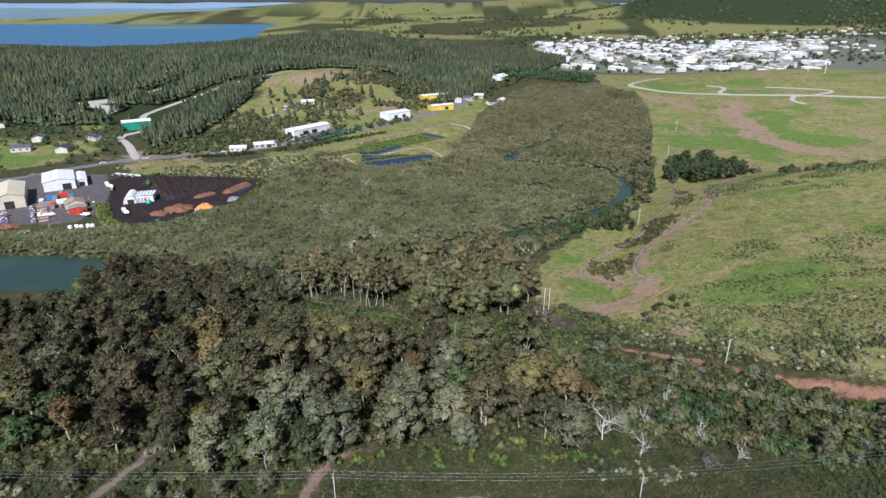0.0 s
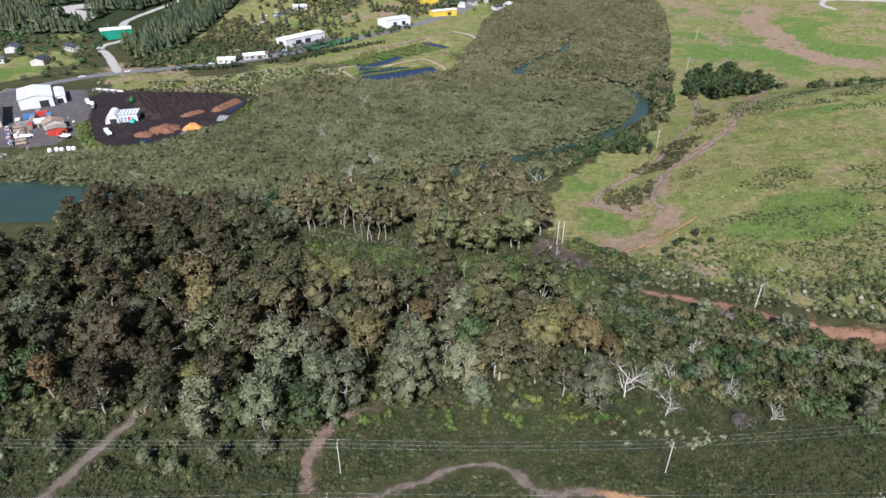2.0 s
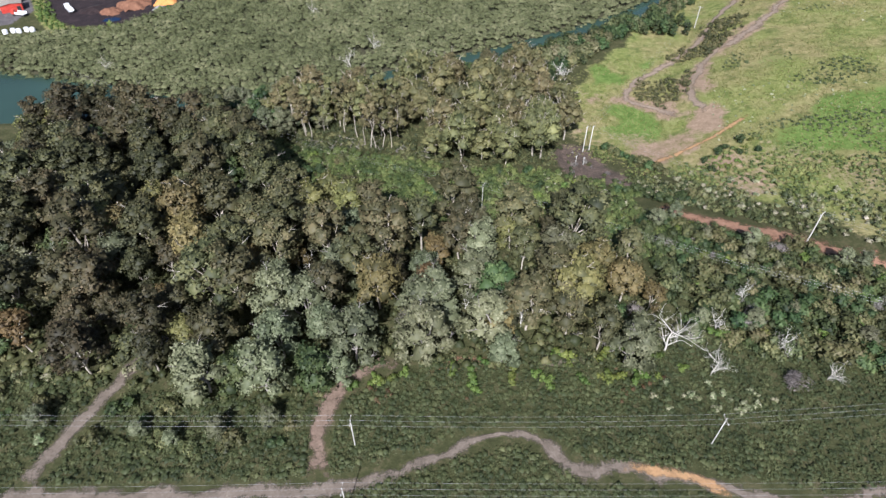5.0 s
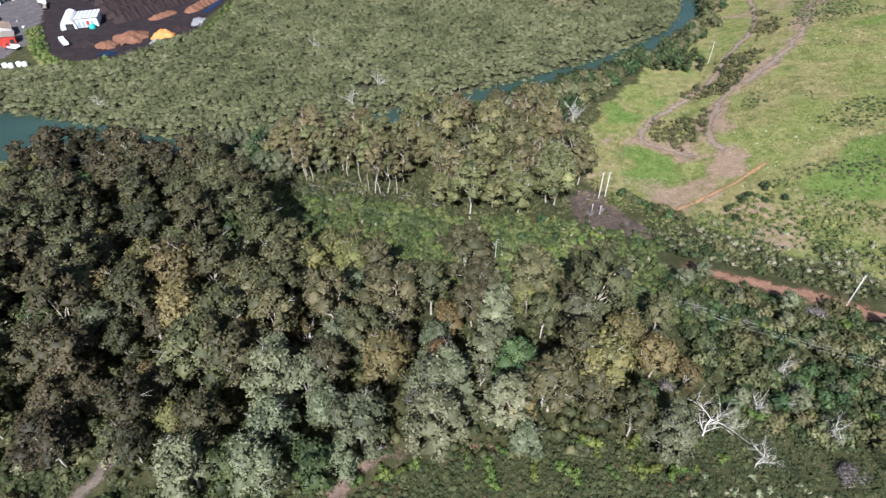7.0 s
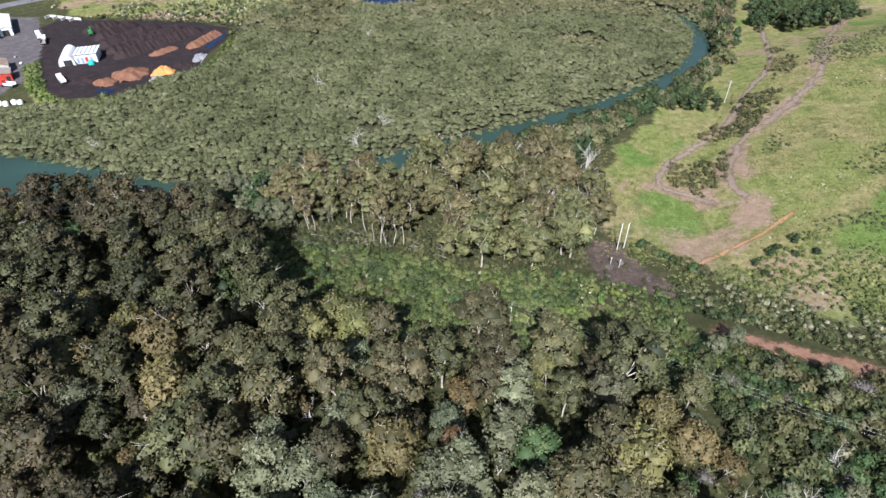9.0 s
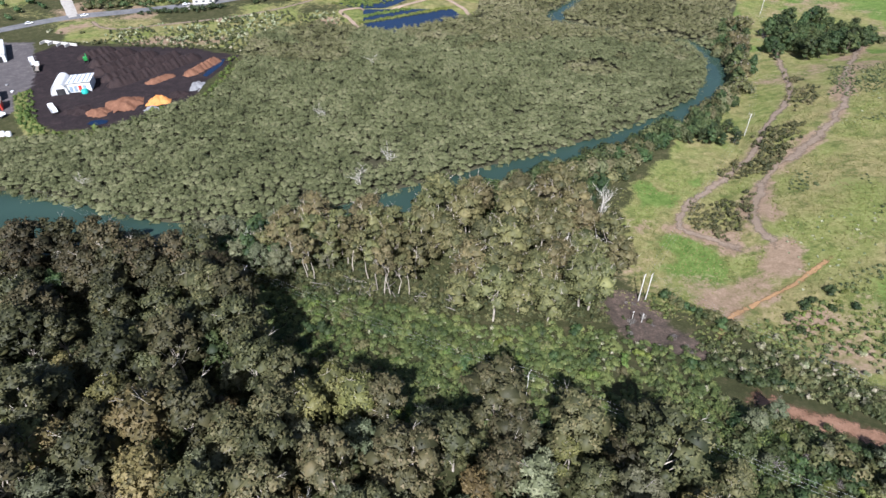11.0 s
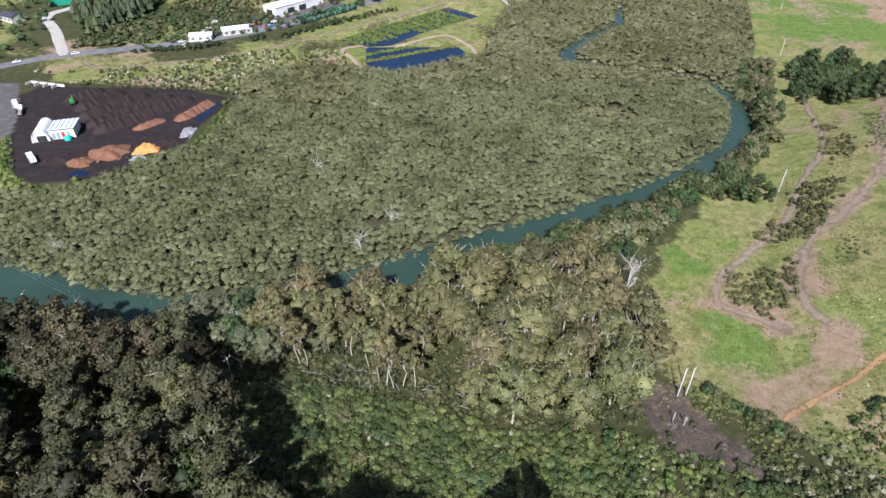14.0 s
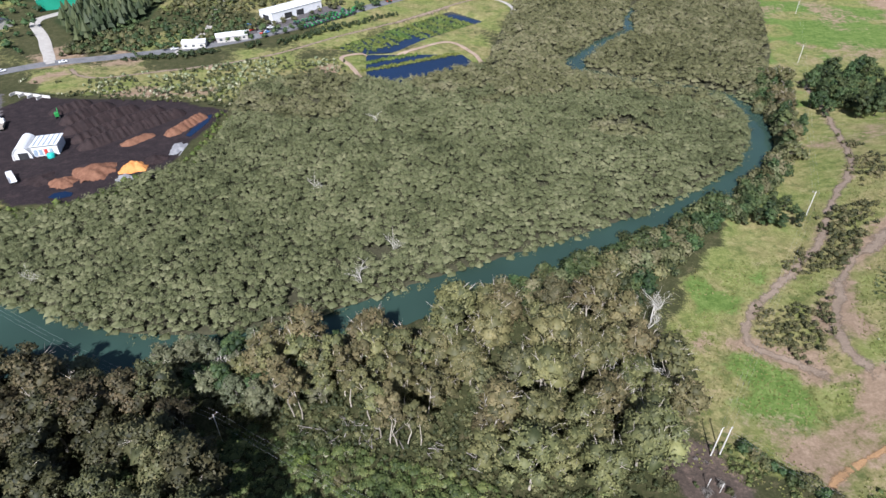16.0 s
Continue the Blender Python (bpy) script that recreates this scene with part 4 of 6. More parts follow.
def canopy(name, pts, seed, height, r, each, per, size, label):
    """A closed low canopy: rounded crowns of a few lobes each, uneven in height, with a few gaps."""
    rng = np.random.default_rng(seed)
    x, y = pts[:, 0], pts[:, 1]
    edge = smooth(0, 5, to_line(x, y, RIVER))
    top = height * (0.6 + 0.4 * edge) * (1 + 0.2 * lumps(x, y, 8, 3.1) + 0.12 * lumps(x, y, 30, 1.7)) + rng.normal(0, 0.08, len(x)) * height
    rad = r * rng.uniform(0.65, 1.4, len(x))
    crown = np.stack([x, y, land(x, y) + top - rad * 0.55], 1)
    tones = np.clip(rng.normal(0, 1, len(x)), -2, 2)
    C, R = np.repeat(crown, each, 0), np.repeat(rad, each)
    turn = rng.uniform(0, 6.3, len(C))
    off = R * np.abs(rng.normal(0, 0.85, len(C)))
    sub = C + np.stack([off * np.cos(turn), off * np.sin(turn), R * (0.28 + rng.normal(0, 0.2, len(C))) - 0.16 * np.minimum(off, R)], 1)
    V, F, N, T = leaves(rng, sub, R * rng.uniform(0.25, 0.5, len(C)), per, size, 0.75, False, 0.95, rough=0.85, tones=np.repeat(tones, each) + rng.normal(0, 0.5, len(C)))
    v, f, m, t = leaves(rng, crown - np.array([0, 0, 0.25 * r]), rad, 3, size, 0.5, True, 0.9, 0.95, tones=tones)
    o = len(V)
    data = V + v, F + [[i + o for i in q] for q in f], N + m, T + t
    return stuff(name, leafy_mesh(name, *data, MANG), label, "mangrove")


def mangrove_ground(x, y):
    return (to_line(x, y, RIVER) > -0.7) & (lumps(x, y, 5, 9.0) > -0.93)


mp = spaced(1, MUDFLAT, 2.2, 90000, mangrove_ground)
fm = spaced(2, MUDFLAT, 3.3, 40000, mangrove_ground)
seam = lambda p: p[:, 1] + 50 * lumps(p[:, 0], p[:, 1], 12, 3.3) < 415
canopy("mangrove_thicket", mp[seam(mp)], 11, 3.5, 1.5, 9, 5, 0.24, "dense olive-green mangrove canopy on the tidal flat")
canopy("far_mangrove_thicket", fm[~seam(fm)], 12, 3.7, 2.2, 5, 6, 0.4, "olive-green mangroves further up the creek")

# trees: patterns, copied below
euc = [make_tree("eucalyptus_tree", "tall olive-green eucalyptus with pale trunk and limbs", 20 + k, 15 + k, 5.0, 4.3 + 0.35 * k, 2.0, 16, 128, 0.34, EUC, BARK, group="eucalyptus wood", snags=1) for k in range(4)]
dusk = [make_tree("eucalyptus_tree", "tall olive eucalyptus with the left wood's shade coloured into its leaves", 24 + k, 15 + k, 5.0, 4.3 + 0.35 * k, 2.0, 16, 128, 0.34, DUSK, BARK, group="eucalyptus wood", snags=1) for k in range(3)]
gold = [make_tree("eucalyptus_tree", "eucalyptus with yellowish bronze foliage and pale limbs", 30 + k, 14 + k, 5, 4.5, 2.0, 16, 128, 0.34, GOLD, BARK, group="eucalyptus wood", snags=3) for k in range(2)]
grey = [make_tree("wattle_tree", "spreading grey-green wattle with feathery foliage", 40 + k, 11 + k, 2.5, 4.0, 1.7, 16, 128, 0.29, GREY, GREYTWIG, 0.22, group="wattles in the wood", snags=2) for k in range(3)]
deep = [make_tree("evergreen_tree", "dark green rounded evergreen tree", 50 + k, 9 + 1.5 * k, 1.5, 3.2, 1.6, 12, 104, 0.32, DEEP, DARKBARK, 0.2, group="dark evergreens") for k in range(3)]
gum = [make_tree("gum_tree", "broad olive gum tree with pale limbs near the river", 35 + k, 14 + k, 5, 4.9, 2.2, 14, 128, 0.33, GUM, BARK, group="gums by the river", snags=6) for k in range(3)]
rust = [make_tree("eucalyptus_tree", "young eucalyptus with rusty brown foliage", 60, 10, 3, 2.8, 1.35, 10, 104, 0.3, RUST, BARK, 0.18, group="eucalyptus wood")]
bare = [make_dead("dead_tree", "leafless grey dead tree with fine branches", 70 + k, 9, 0.75, 0.16, DRYBARK, "dead trees") for k in range(3)]

wood_front = spaced(3, WOOD, 8.2)
rng = np.random.default_rng(9)
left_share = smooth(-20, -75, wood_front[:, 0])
kind = rng.random(len(wood_front))
front = wood_front[:, 1] < 150
is_grey = (kind < np.where(front, 0.62, 0.25) * (1 - 0.7 * left_share))
is_deep = ~is_grey & (kind < 0.72) & (kind > 0.62)
is_rust = ~is_grey & ~is_deep & (kind > 0.95)
is_gold = ~is_grey & ~is_deep & ((kind > 0.87) | (np.hypot(wood_front[:, 0] - 30, wood_front[:, 1] - 141) < 12)) & ~is_rust
# trees further left more often get the leaves with shade coloured in
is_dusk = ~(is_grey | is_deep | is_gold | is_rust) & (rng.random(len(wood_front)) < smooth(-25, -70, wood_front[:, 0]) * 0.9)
is_euc = ~(is_grey | is_deep | is_gold | is_rust | is_dusk)
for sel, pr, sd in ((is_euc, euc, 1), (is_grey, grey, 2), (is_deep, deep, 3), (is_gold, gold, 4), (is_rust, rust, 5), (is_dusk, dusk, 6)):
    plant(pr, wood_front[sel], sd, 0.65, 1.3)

grove = [p for p in spaced(6, GROVE, 7.4) if p[0] > -14 or p[1] > 230]
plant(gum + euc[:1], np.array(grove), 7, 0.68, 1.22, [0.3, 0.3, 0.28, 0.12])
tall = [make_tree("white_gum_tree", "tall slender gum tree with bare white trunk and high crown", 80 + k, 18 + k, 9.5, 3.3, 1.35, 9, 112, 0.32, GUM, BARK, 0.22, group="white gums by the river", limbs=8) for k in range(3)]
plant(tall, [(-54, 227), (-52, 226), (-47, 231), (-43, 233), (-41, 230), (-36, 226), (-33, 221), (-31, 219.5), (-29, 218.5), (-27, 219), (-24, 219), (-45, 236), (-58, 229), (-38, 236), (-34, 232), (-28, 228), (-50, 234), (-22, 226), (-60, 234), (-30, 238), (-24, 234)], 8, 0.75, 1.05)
plant(bare, [(37, 257), (-35, 292), (-10, 216), (-44, 275), (-142, 274), (-67, 329), (-51, 389), (24, 226), (27, 236), (12, 250), (-6, 232), (-74, 240), (-80, 243), (-64, 238), (20, 222)], 10, 0.7, 1.15)
plant(bare, [(52, 131), (64, 124), (60, 138), (70, 118), (47, 119), (-38, 148), (-2, 137), (10, 132), (18, 141), (-60, 124), (-44, 121)], 13, 0.6, 0.9)

plant(bare, [(22, 231), (27, 229), (30, 238), (24, 241), (8, 236), (-10.5, 221), (39, 260), (29, 237), (39.4, 125.2)], 33, 1.1, 1.5)
bough_rng = np.random.default_rng(35)
for k in range(26):
    x, y, a = bough_rng.uniform(-52, -8), 0.0, bough_rng.uniform(0, 6.3)
    y = 226 - 0.28 * (x + 52) + bough_rng.uniform(-5, 3)
    l = bough_rng.uniform(3, 7)
    q = [(math.cos(a) * l * u, math.sin(a) * l * u, 0.35 + 0.9 * u * bough_rng.uniform(0.3, 1.3)) for u in (-0.5, 0, 0.5)]
    log = [tube(q, [0.14, 0.11, 0.05], 5), tube([q[1], (q[1][0] + math.cos(a + 0.7) * l * 0.4, q[1][1] + math.sin(a + 0.7) * l * 0.4, 1.6)], [0.07, 0.03], 4)]
    ob = tagged(new("fallen_bough", mesh_of("fallen_bough", *join(log), GREYTWIG, True)), label="fallen bare grey bough lying in the undergrowth", category="fallen branch", group="fallen boughs")
    ob.matrix_world = Matrix.Translation((x, y, float(land(x, y)) + 0.3))
# riverside trees and shrubs
plant(grey + deep, spaced(71, [(-98, 238), (-66, 226), (-44, 232), (-24, 240), (-30, 252), (-48, 252), (-66, 246), (-94, 243)], 4.3, 60), 72, 0.6, 1.0)
BANK = [(0, 262), (30, 264), (46, 278), (62, 296), (78, 310), (94, 322), (112, 340), (124, 360), (134, 385), (146, 420), (156, 450), (148, 456), (134, 432), (126, 380),
        (108, 352), (84, 330), (58, 312), (30, 296), (4, 280), (-14, 268), (-20, 258)]
small = [make_bush("riverside_shrub", "dark green rounded riverside shrub", 90 + k, 2.6, 6, 62, 0.38, (DEEP, MANG, SCRUB)[k], "shrub", "riverside shrubs", 1.2) for k in range(3)]
plant(small, spaced(14, BANK, 3.9, 300, lambda x, y: to_line(x, y, RIVER) > -0.3), 15, 0.9, 1.6, [0.4, 0.35, 0.25])
CLUMP = [(152, 396), (176, 390), (205, 398), (215, 425), (196, 455), (172, 452), (158, 425)]
plant(deep, spaced(16, CLUMP, 6.0, 60), 17, 0.8, 1.15)
plant(deep, [(134 + 3 * math.sin(k * 2.1) + k * 0.9, 376 + 6.5 * k) for k in range(9)], 18, 0.7, 1.0)
MASS = [(80, 309), (86, 322), (96, 331), (106, 318), (101, 306)]
plant(deep, spaced(126, MASS, 4.6, 40), 127, 0.45, 0.65)
EASTBANK = [(106, 340), (116, 344), (132, 372), (144, 400), (156, 440), (146, 446), (134, 412), (122, 374)]
plant(deep + gum[:1], spaced(128, EASTBANK, 6.0, 60, lambda x, y: to_line(x, y, RIVER) > 1.5), 129, 0.6, 0.95)
HEDGE = [(205, 420), (240, 405), (300, 400), (360, 410), (420, 420), (420, 428), (360, 418), (300, 408), (240, 414), (205, 430)]
plant(small, spaced(19, HEDGE, 6, 60), 20, 0.8, 1.5)

# scrub
VALLEY = [(-70, 200), (-56, 184), (-40, 170), (-18, 172), (24, 164), (44, 152), (56, 168), (50, 190), (28, 204), (-6, 206), (-30, 215), (-56, 222), (-72, 222)]
LOWSCRUB = [(-118, 80), (118, 80), (122, 120), (115, 135), (80, 122), (44, 130), (32, 125), (-22, 123), (-32, 114), (-60, 115), (-83, 122), (-125, 120)]
EAST = [(44, 128), (80, 120), (126, 104), (126, 130), (120, 138), (96, 150), (84, 160), (60, 174), (48, 182), (44, 152)]
TRACKS = [[(-100, 84), (-79, 94.5), (-28, 96), (-3, 104), (6, 106.5), (12, 104), (18, 99), (38, 97), (58, 93), (110, 96)], [(-80, 95), (-73, 114), (-64, 133)],
          [(-29, 97), (-30, 107), (-27, 116), (-14, 122)], [(38, 98.5), (47, 90)], [(52, 180), (66, 172), (87, 160), (107, 144), (130, 130)]]


def off_track(x, y):
    d = np.minimum.reduce([to_line(x, y, t) for t in TRACKS[:-1]])
    return (d > 2.2) & (to_line(x, y, TRACKS[-1]) > 4.4) & (inside(x, y, CLEARING) < 1)


UNDER = [(-72, 226), (-54, 222), (-29, 213), (-6, 204), (30, 208), (34, 228), (20, 240), (-30, 238), (-70, 240)]
field("grove_undergrowth", np.concatenate([spaced(73, UNDER, 2.2, 900), spaced(105, GROVE, 2.8, 700)]), 74, 1.3, 2, 20, 0.26, SCRUB, "brown and green undergrowth and fallen boughs below the gums", "undergrowth", lift=0.4)
field("wood_undergrowth", spaced(75, WOOD, 2.4, 3500, off_track), 76, 1.5, 1, 16, 0.28, SCRUB, "green undergrowth between the trees", "undergrowth", lift=0.5)
valley = spaced(21, VALLEY, 2.1, 4000, off_track)
field("valley_scrub", valley, 22, 1.5, 2, 40, 0.25, GULLY, "low green scrub filling the gully", "scrub", lift=0.5, up=0.7, rough=0.8)
low = spaced(23, LOWSCRUB, 1.2, 14000, off_track)
field("low_scrub", low, 24, 1.15, 1, 24, 0.17, HEATH, "dense low dark green scrub either side of the track", "scrub", lift=0.35, squash=0.6, up=1.2, rough=0.9, heart=0.5)
BANKSIDE = [(46, 196), (56, 184), (72, 174), (92, 163), (112, 147), (140, 132), (150, 150), (122, 166), (98, 180), (76, 192), (60, 200)]
field("bank_scrub", spaced(96, BANKSIDE, 1.9, 2500, lambda x, y: off_track(x, y) & (lumps(x, y, 6, 2) > -0.45)), 97, 1.1, 1, 26, 0.26, SCRUB, "rough scrub on the bank above the red track", "scrub", lift=0.45)
field("bank_plumes", spaced(98, BANKSIDE, 3.4, 400, lambda x, y: off_track(x, y) & (lumps(x, y, 8, 5) > -0.2)), 99, 0.9, 1, 22, 0.22, FLAX, "pale plumed grass along the bank", "grass", lift=0.6)
field("gully_grass", spaced(100, VALLEY, 3.6, 600, lambda x, y: off_track(x, y) & (lumps(x, y, 9, 7) > 0.0)), 101, 0.9, 1, 20, 0.24, FLAX, "dry pale grass in the gully", "grass", lift=0.4)
east = spaced(25, EAST, 2.3, 4000, off_track)
field("slope_scrub", east, 26, 1.4, 2, 36, 0.24, SCRUB, "tangled dark scrub on the slope", "scrub", lift=0.55)
field("ruddy_scrub", spaced(119, [(-22, 112), (4, 114), (30, 112), (38, 118), (26, 122), (-4, 119), (-22, 120)], 2.2, 160, lambda x, y: off_track(x, y) & (lumps(x, y, 6, 9.4) > 0.1)), 120, 0.8, 1, 20, 0.2, RUST, "ruddy dying scrub before the wood", "scrub", lift=0.5)
lime = [make_bush("lime_shrub", "bright yellow-green leafy shrub among the scrub", 100 + k, 1.5, 4, 60, 0.25, LIME, "shrub", "bright shrubs") for k in range(2)]
spots = np.concatenate([spaced(27, VALLEY, 11, 40, off_track), spaced(28, EAST, 9, 40, off_track), spaced(29, [(-30, 116), (40, 116), (44, 126), (-20, 122)], 5, 30)])
plant(lime, spots, 30, 0.6, 1.2)
plume = [make_bush("pampas_clump", "pampas clump with pale plumes", 110 + k, 1.2, 4, 55, 0.22, FLAX, "pampas", "pampas clumps", 1.1) for k in range(2)]
PLUMES = [(60, 190), (80, 176), (100, 162), (124, 148), (150, 140), (150, 160), (120, 172), (92, 190), (70, 204)]
plant(plume, np.concatenate([spaced(31, PLUMES, 6, 90), spaced(32, EAST, 9, 40, off_track), spaced(33, [(-160, 100), (-40, 104), (-50, 120), (-160, 124)], 8, 30)]), 34, 0.5, 1.2)
dark_bush = [make_bush("evergreen_shrub", "dark green evergreen shrub", 120 + k, 2.2, 6, 60, 0.33, (DEEP, SCRUB)[k], "shrub", "dark shrubs") for k in range(2)]
plant(dark_bush, np.concatenate([spaced(35, EAST, 6.5, 90, off_track), spaced(36, VALLEY, 8, 70, off_track), spaced(37, [(-160, 96), (-84, 100), (-34, 104), (-30, 112), (-84, 120), (-160, 116)], 7, 60, off_track),
                                             spaced(38, [(44, 190), (66, 188), (80, 172), (60, 172), (46, 184)], 5, 30, off_track)]), 39, 0.5, 1.2)

plant(grey, np.concatenate([spaced(80, EAST, 12, 22, off_track), spaced(81, [(-150, 100), (-34, 104), (-30, 112), (-150, 118)], 12, 16, off_track)]), 82, 0.3, 0.55)
plant(dark_bush, np.concatenate([spaced(83, EAST, 5.2, 130, off_track)]), 84, 0.8, 1.6)
twig = [make_bush("bare_shrub", "leafless pale grey shrub with fine twigs", 130 + k, 2.3, 9, 150, 0.15, TWIGS, "shrub", "bare shrubs", 1.1, False) for k in range(2)]
plant(twig, np.concatenate([spaced(85, EAST, 14, 16, off_track), spaced(86, [(-26, 120), (40, 122), (42, 140), (-20, 140)], 14, 14)]), 87, 0.45, 0.9)
plant(dark_bush, [(48 + 0.95 * k + 0.7 * math.sin(3 * k), 219 - 1.05 * k + 0.8 * math.cos(5 * k)) for k in range(18)], 102, 0.55, 0.95)
plant(small[:1] + lime, spaced(103, [(70, 208), (82, 211), (96, 216), (92, 202), (76, 198)], 3.4, 30), 104, 0.4, 0.7)
plant(twig, [(58.4, 132.4), (62.7, 117.7), (-58.5, 153)], 116, 0.9, 1.2)
plant(plume, spaced(117, [(30, 112), (48, 110), (60, 113), (58, 118), (34, 117)], 3.2, 26, off_track), 118, 0.5, 0.9)
plant(twig, spaced(106, CLEARING, 4.5, 12), 107, 0.2, 0.45)
plant(dark_bush, spaced(108, CLEARING, 7, 8), 109, 0.25, 0.45)
ROUGH = [(58, 203), (68, 207), (84, 211), (98, 216), (112, 196), (150, 172), (146, 150), (112, 160), (78, 190)]
field("rough_slope_scrub", spaced(112, ROUGH, 1.7, 2600, lambda x, y: (to_line(x, y, [(59, 205), (72, 215), (98, 230)]) > 2) & (lumps(x, y, 5, 6.2) > -0.05)), 113, 0.9, 1, 18, 0.24, GULLY, "rough brown and green scrub on the slope under the pasture", "scrub", lift=0.3, squash=0.6)
VERGE = [(40, 222), (47, 221), (62, 205), (60, 196), (52, 193), (47, 204)]
field("clearing_verge", spaced(114, VERGE, 1.6, 500, lambda x, y: lumps(x, y, 4, 1.2) > -0.5), 115, 0.8, 1, 18, 0.22, GULLY, "low green growth beside the bare clearing", "scrub", lift=0.25, squash=0.6)
MEADOW = [(34, 214), (48, 208), (64, 202), (80, 200), (110, 175), (160, 160), (190, 230), (190, 330), (150, 340), (112, 322), (88, 292), (58, 284), (38, 262)]
field("meadow_grass", spaced(110, MEADOW, 1.35, 13000, lambda x, y: (to_line(x, y, HILLTRACK) > 3.5) & (to_line(x, y, VALLEYTRACK) > 2) & (inside(x, y, PLAZA) < 1) & (lumps(x, y, 4, 2.8) > -0.35)), 111, 0.42, 1, 5, 0.26,
      GRASS, "rough grass tussocks over the meadow and hillside", "grass", core=False, lift=0.15, squash=0.5)
# tufts on the pasture
PASTURE = [(96, 170), (150, 145), (300, 150), (330, 350), (220, 385), (170, 375), (130, 300), (96, 262), (84, 225), (84, 195)]
tuft = spaced(40, PASTURE, 1.9, 7000, lambda x, y: lumps(x * 0.6, y, 9, 2.2) + lumps(x, y, 24, 1) * 0.5 > 0.14 - 0.6 * smooth(215, 150, y))
field("pasture_tufts", tuft, 41, 0.75, 1, 9, 0.28, SCRUB, "rough weed tufts scattered over the pasture", "weeds", lift=0.25, squash=0.5)
field("pale_pasture_tufts", spaced(88, PASTURE, 4.5, 2500, lambda x, y: lumps(x, y, 12, 7.2) > 0.25 - 0.5 * smooth(230, 160, y)), 89, 0.55, 1, 9, 0.2, FLAX, "pale seeding grass tufts on the pasture", "grass", lift=0.2, squash=0.6)
pv = spaced(42, [(66, 250), (76, 242), (84, 252), (92, 268), (120, 300), (148, 340), (152, 380), (140, 348), (112, 310), (86, 284), (70, 268)], 2.1, 700, lambda x, y: (lumps(x, y, 5, 3) > 0.08) | ((np.hypot(x - 75, y - 258) + 6 * lumps(x, y, 5, 1) < 10)))
field("track_verge_bushes", pv, 43, 1.4, 2, 22, 0.24, SCRUB, "scrubby bushes on the bank between the tracks", "scrub")
field("roadside_scrub", spaced(44, [(-225, 418), (-118, 404), (-112, 440), (-72, 444), (-76, 470), (-120, 476), (-190, 444), (-235, 440)], 4, 900,
                                lambda x, y: lumps(x, y, 9, 3) > -0.25), 45, 1.5, 2, 14, 0.35, SCRUB, "scrub and rough grass between road and mangroves", "scrub")
field("roadside_plumes", spaced(46, [(-215, 420), (-120, 408), (-112, 440), (-190, 436)], 5.5, 200), 47, 1.0, 1, 12, 0.3, FLAX, "pale plumed grass by the yard", "grass")
field("yard_edge_plants", spaced(48, [(-190, 303), (-150, 311), (-118, 350), (-114, 396), (-124, 398), (-124, 352), (-152, 320), (-190, 312)], 3.2, 300), 49, 1.6, 1, 20, 0.3, LIME, "bright weeds on the yard bank", "weeds")
hillside = spaced(50, [(-240, 470), (-150, 505), (-60, 600), (20, 720), (40, 860), (-100, 830), (-190, 640), (-250, 560)], 4.6, 2600, lambda x, y: lumps(x, y, 22, 5) + lumps(x, y, 9, 1) * 0.5 > -0.3)
field("hillside_scrub", hillside, 51, 2.6, 1, 16, 0.55, SCRUB, "dark scrub patches on the hillside above the road", "scrub", lift=0.6)
HEDGEROW = [(-203, 466), (-172, 472), (-134, 491), (-117, 496), (-86, 522), (-52, 553), (-54, 558), (-89, 529), (-119, 502), (-136, 497), (-173, 479), (-204, 473)]
field("roadside_hedge", spaced(120, HEDGEROW, 2.9, 500, lambda x, y: lumps(x, y, 8, 2.9) > -0.45), 121, 2.1, 2, 22, 0.36, DEEP, "dark hedge of shrubs between the road and the gravel track", "hedge", lift=0.7)
field("depot_bank_weeds", spaced(122, BANKGREEN, 2.0, 300), 123, 1.0, 1, 20, 0.26, LIME, "bright green weeds on the bank between yard and depot", "weeds", lift=0.4)
field("verge_plumes", spaced(124, VERGES, 3.4, 700, lambda x, y: lumps(x, y, 7, 4.6) > 0.0), 125, 1.2, 1, 14, 0.28, FLAX, "pale plumed grass on the roadside flat", "grass", lift=0.5)
field("garden_trees", spaced(90, [(-430, 470), (-330, 420), (-262, 462), (-275, 530), (-300, 560), (-420, 580)], 13, 160, lambda x, y: inside(x, y, LEFTLAWN) < 2), 91, 3.2, 2, 20, 0.6, DEEP, "dark garden trees round the houses", "trees", lift=0.7)
field("road_bank_trees", spaced(92, [(-235, 468), (-215, 476), (-150, 505), (-130, 530), (-180, 560), (-240, 520)], 7, 200), 93, 2.8, 2, 18, 0.55, DEEP, "dark scrubby trees above the road", "trees", lift=0.7)
field("far_valley_trees", spaced(94, [(30, 690), (70, 770), (130, 850), (210, 860), (240, 960), (120, 1010), (60, 900)], 10, 400), 95, 4, 1, 16, 1.0, DEEP, "dark trees at the head of the creek", "trees", lift=0.7)
tree_belt = spaced(52, [(-200, 474), (-120, 512), (-30, 606), (-34, 616), (-124, 522), (-204, 482)], 6, 200)
field("roadside_trees", tree_belt, 53, 2.6, 2, 18, 0.5, DEEP, "dark trees lining the road", "tree belt", lift=0.8)


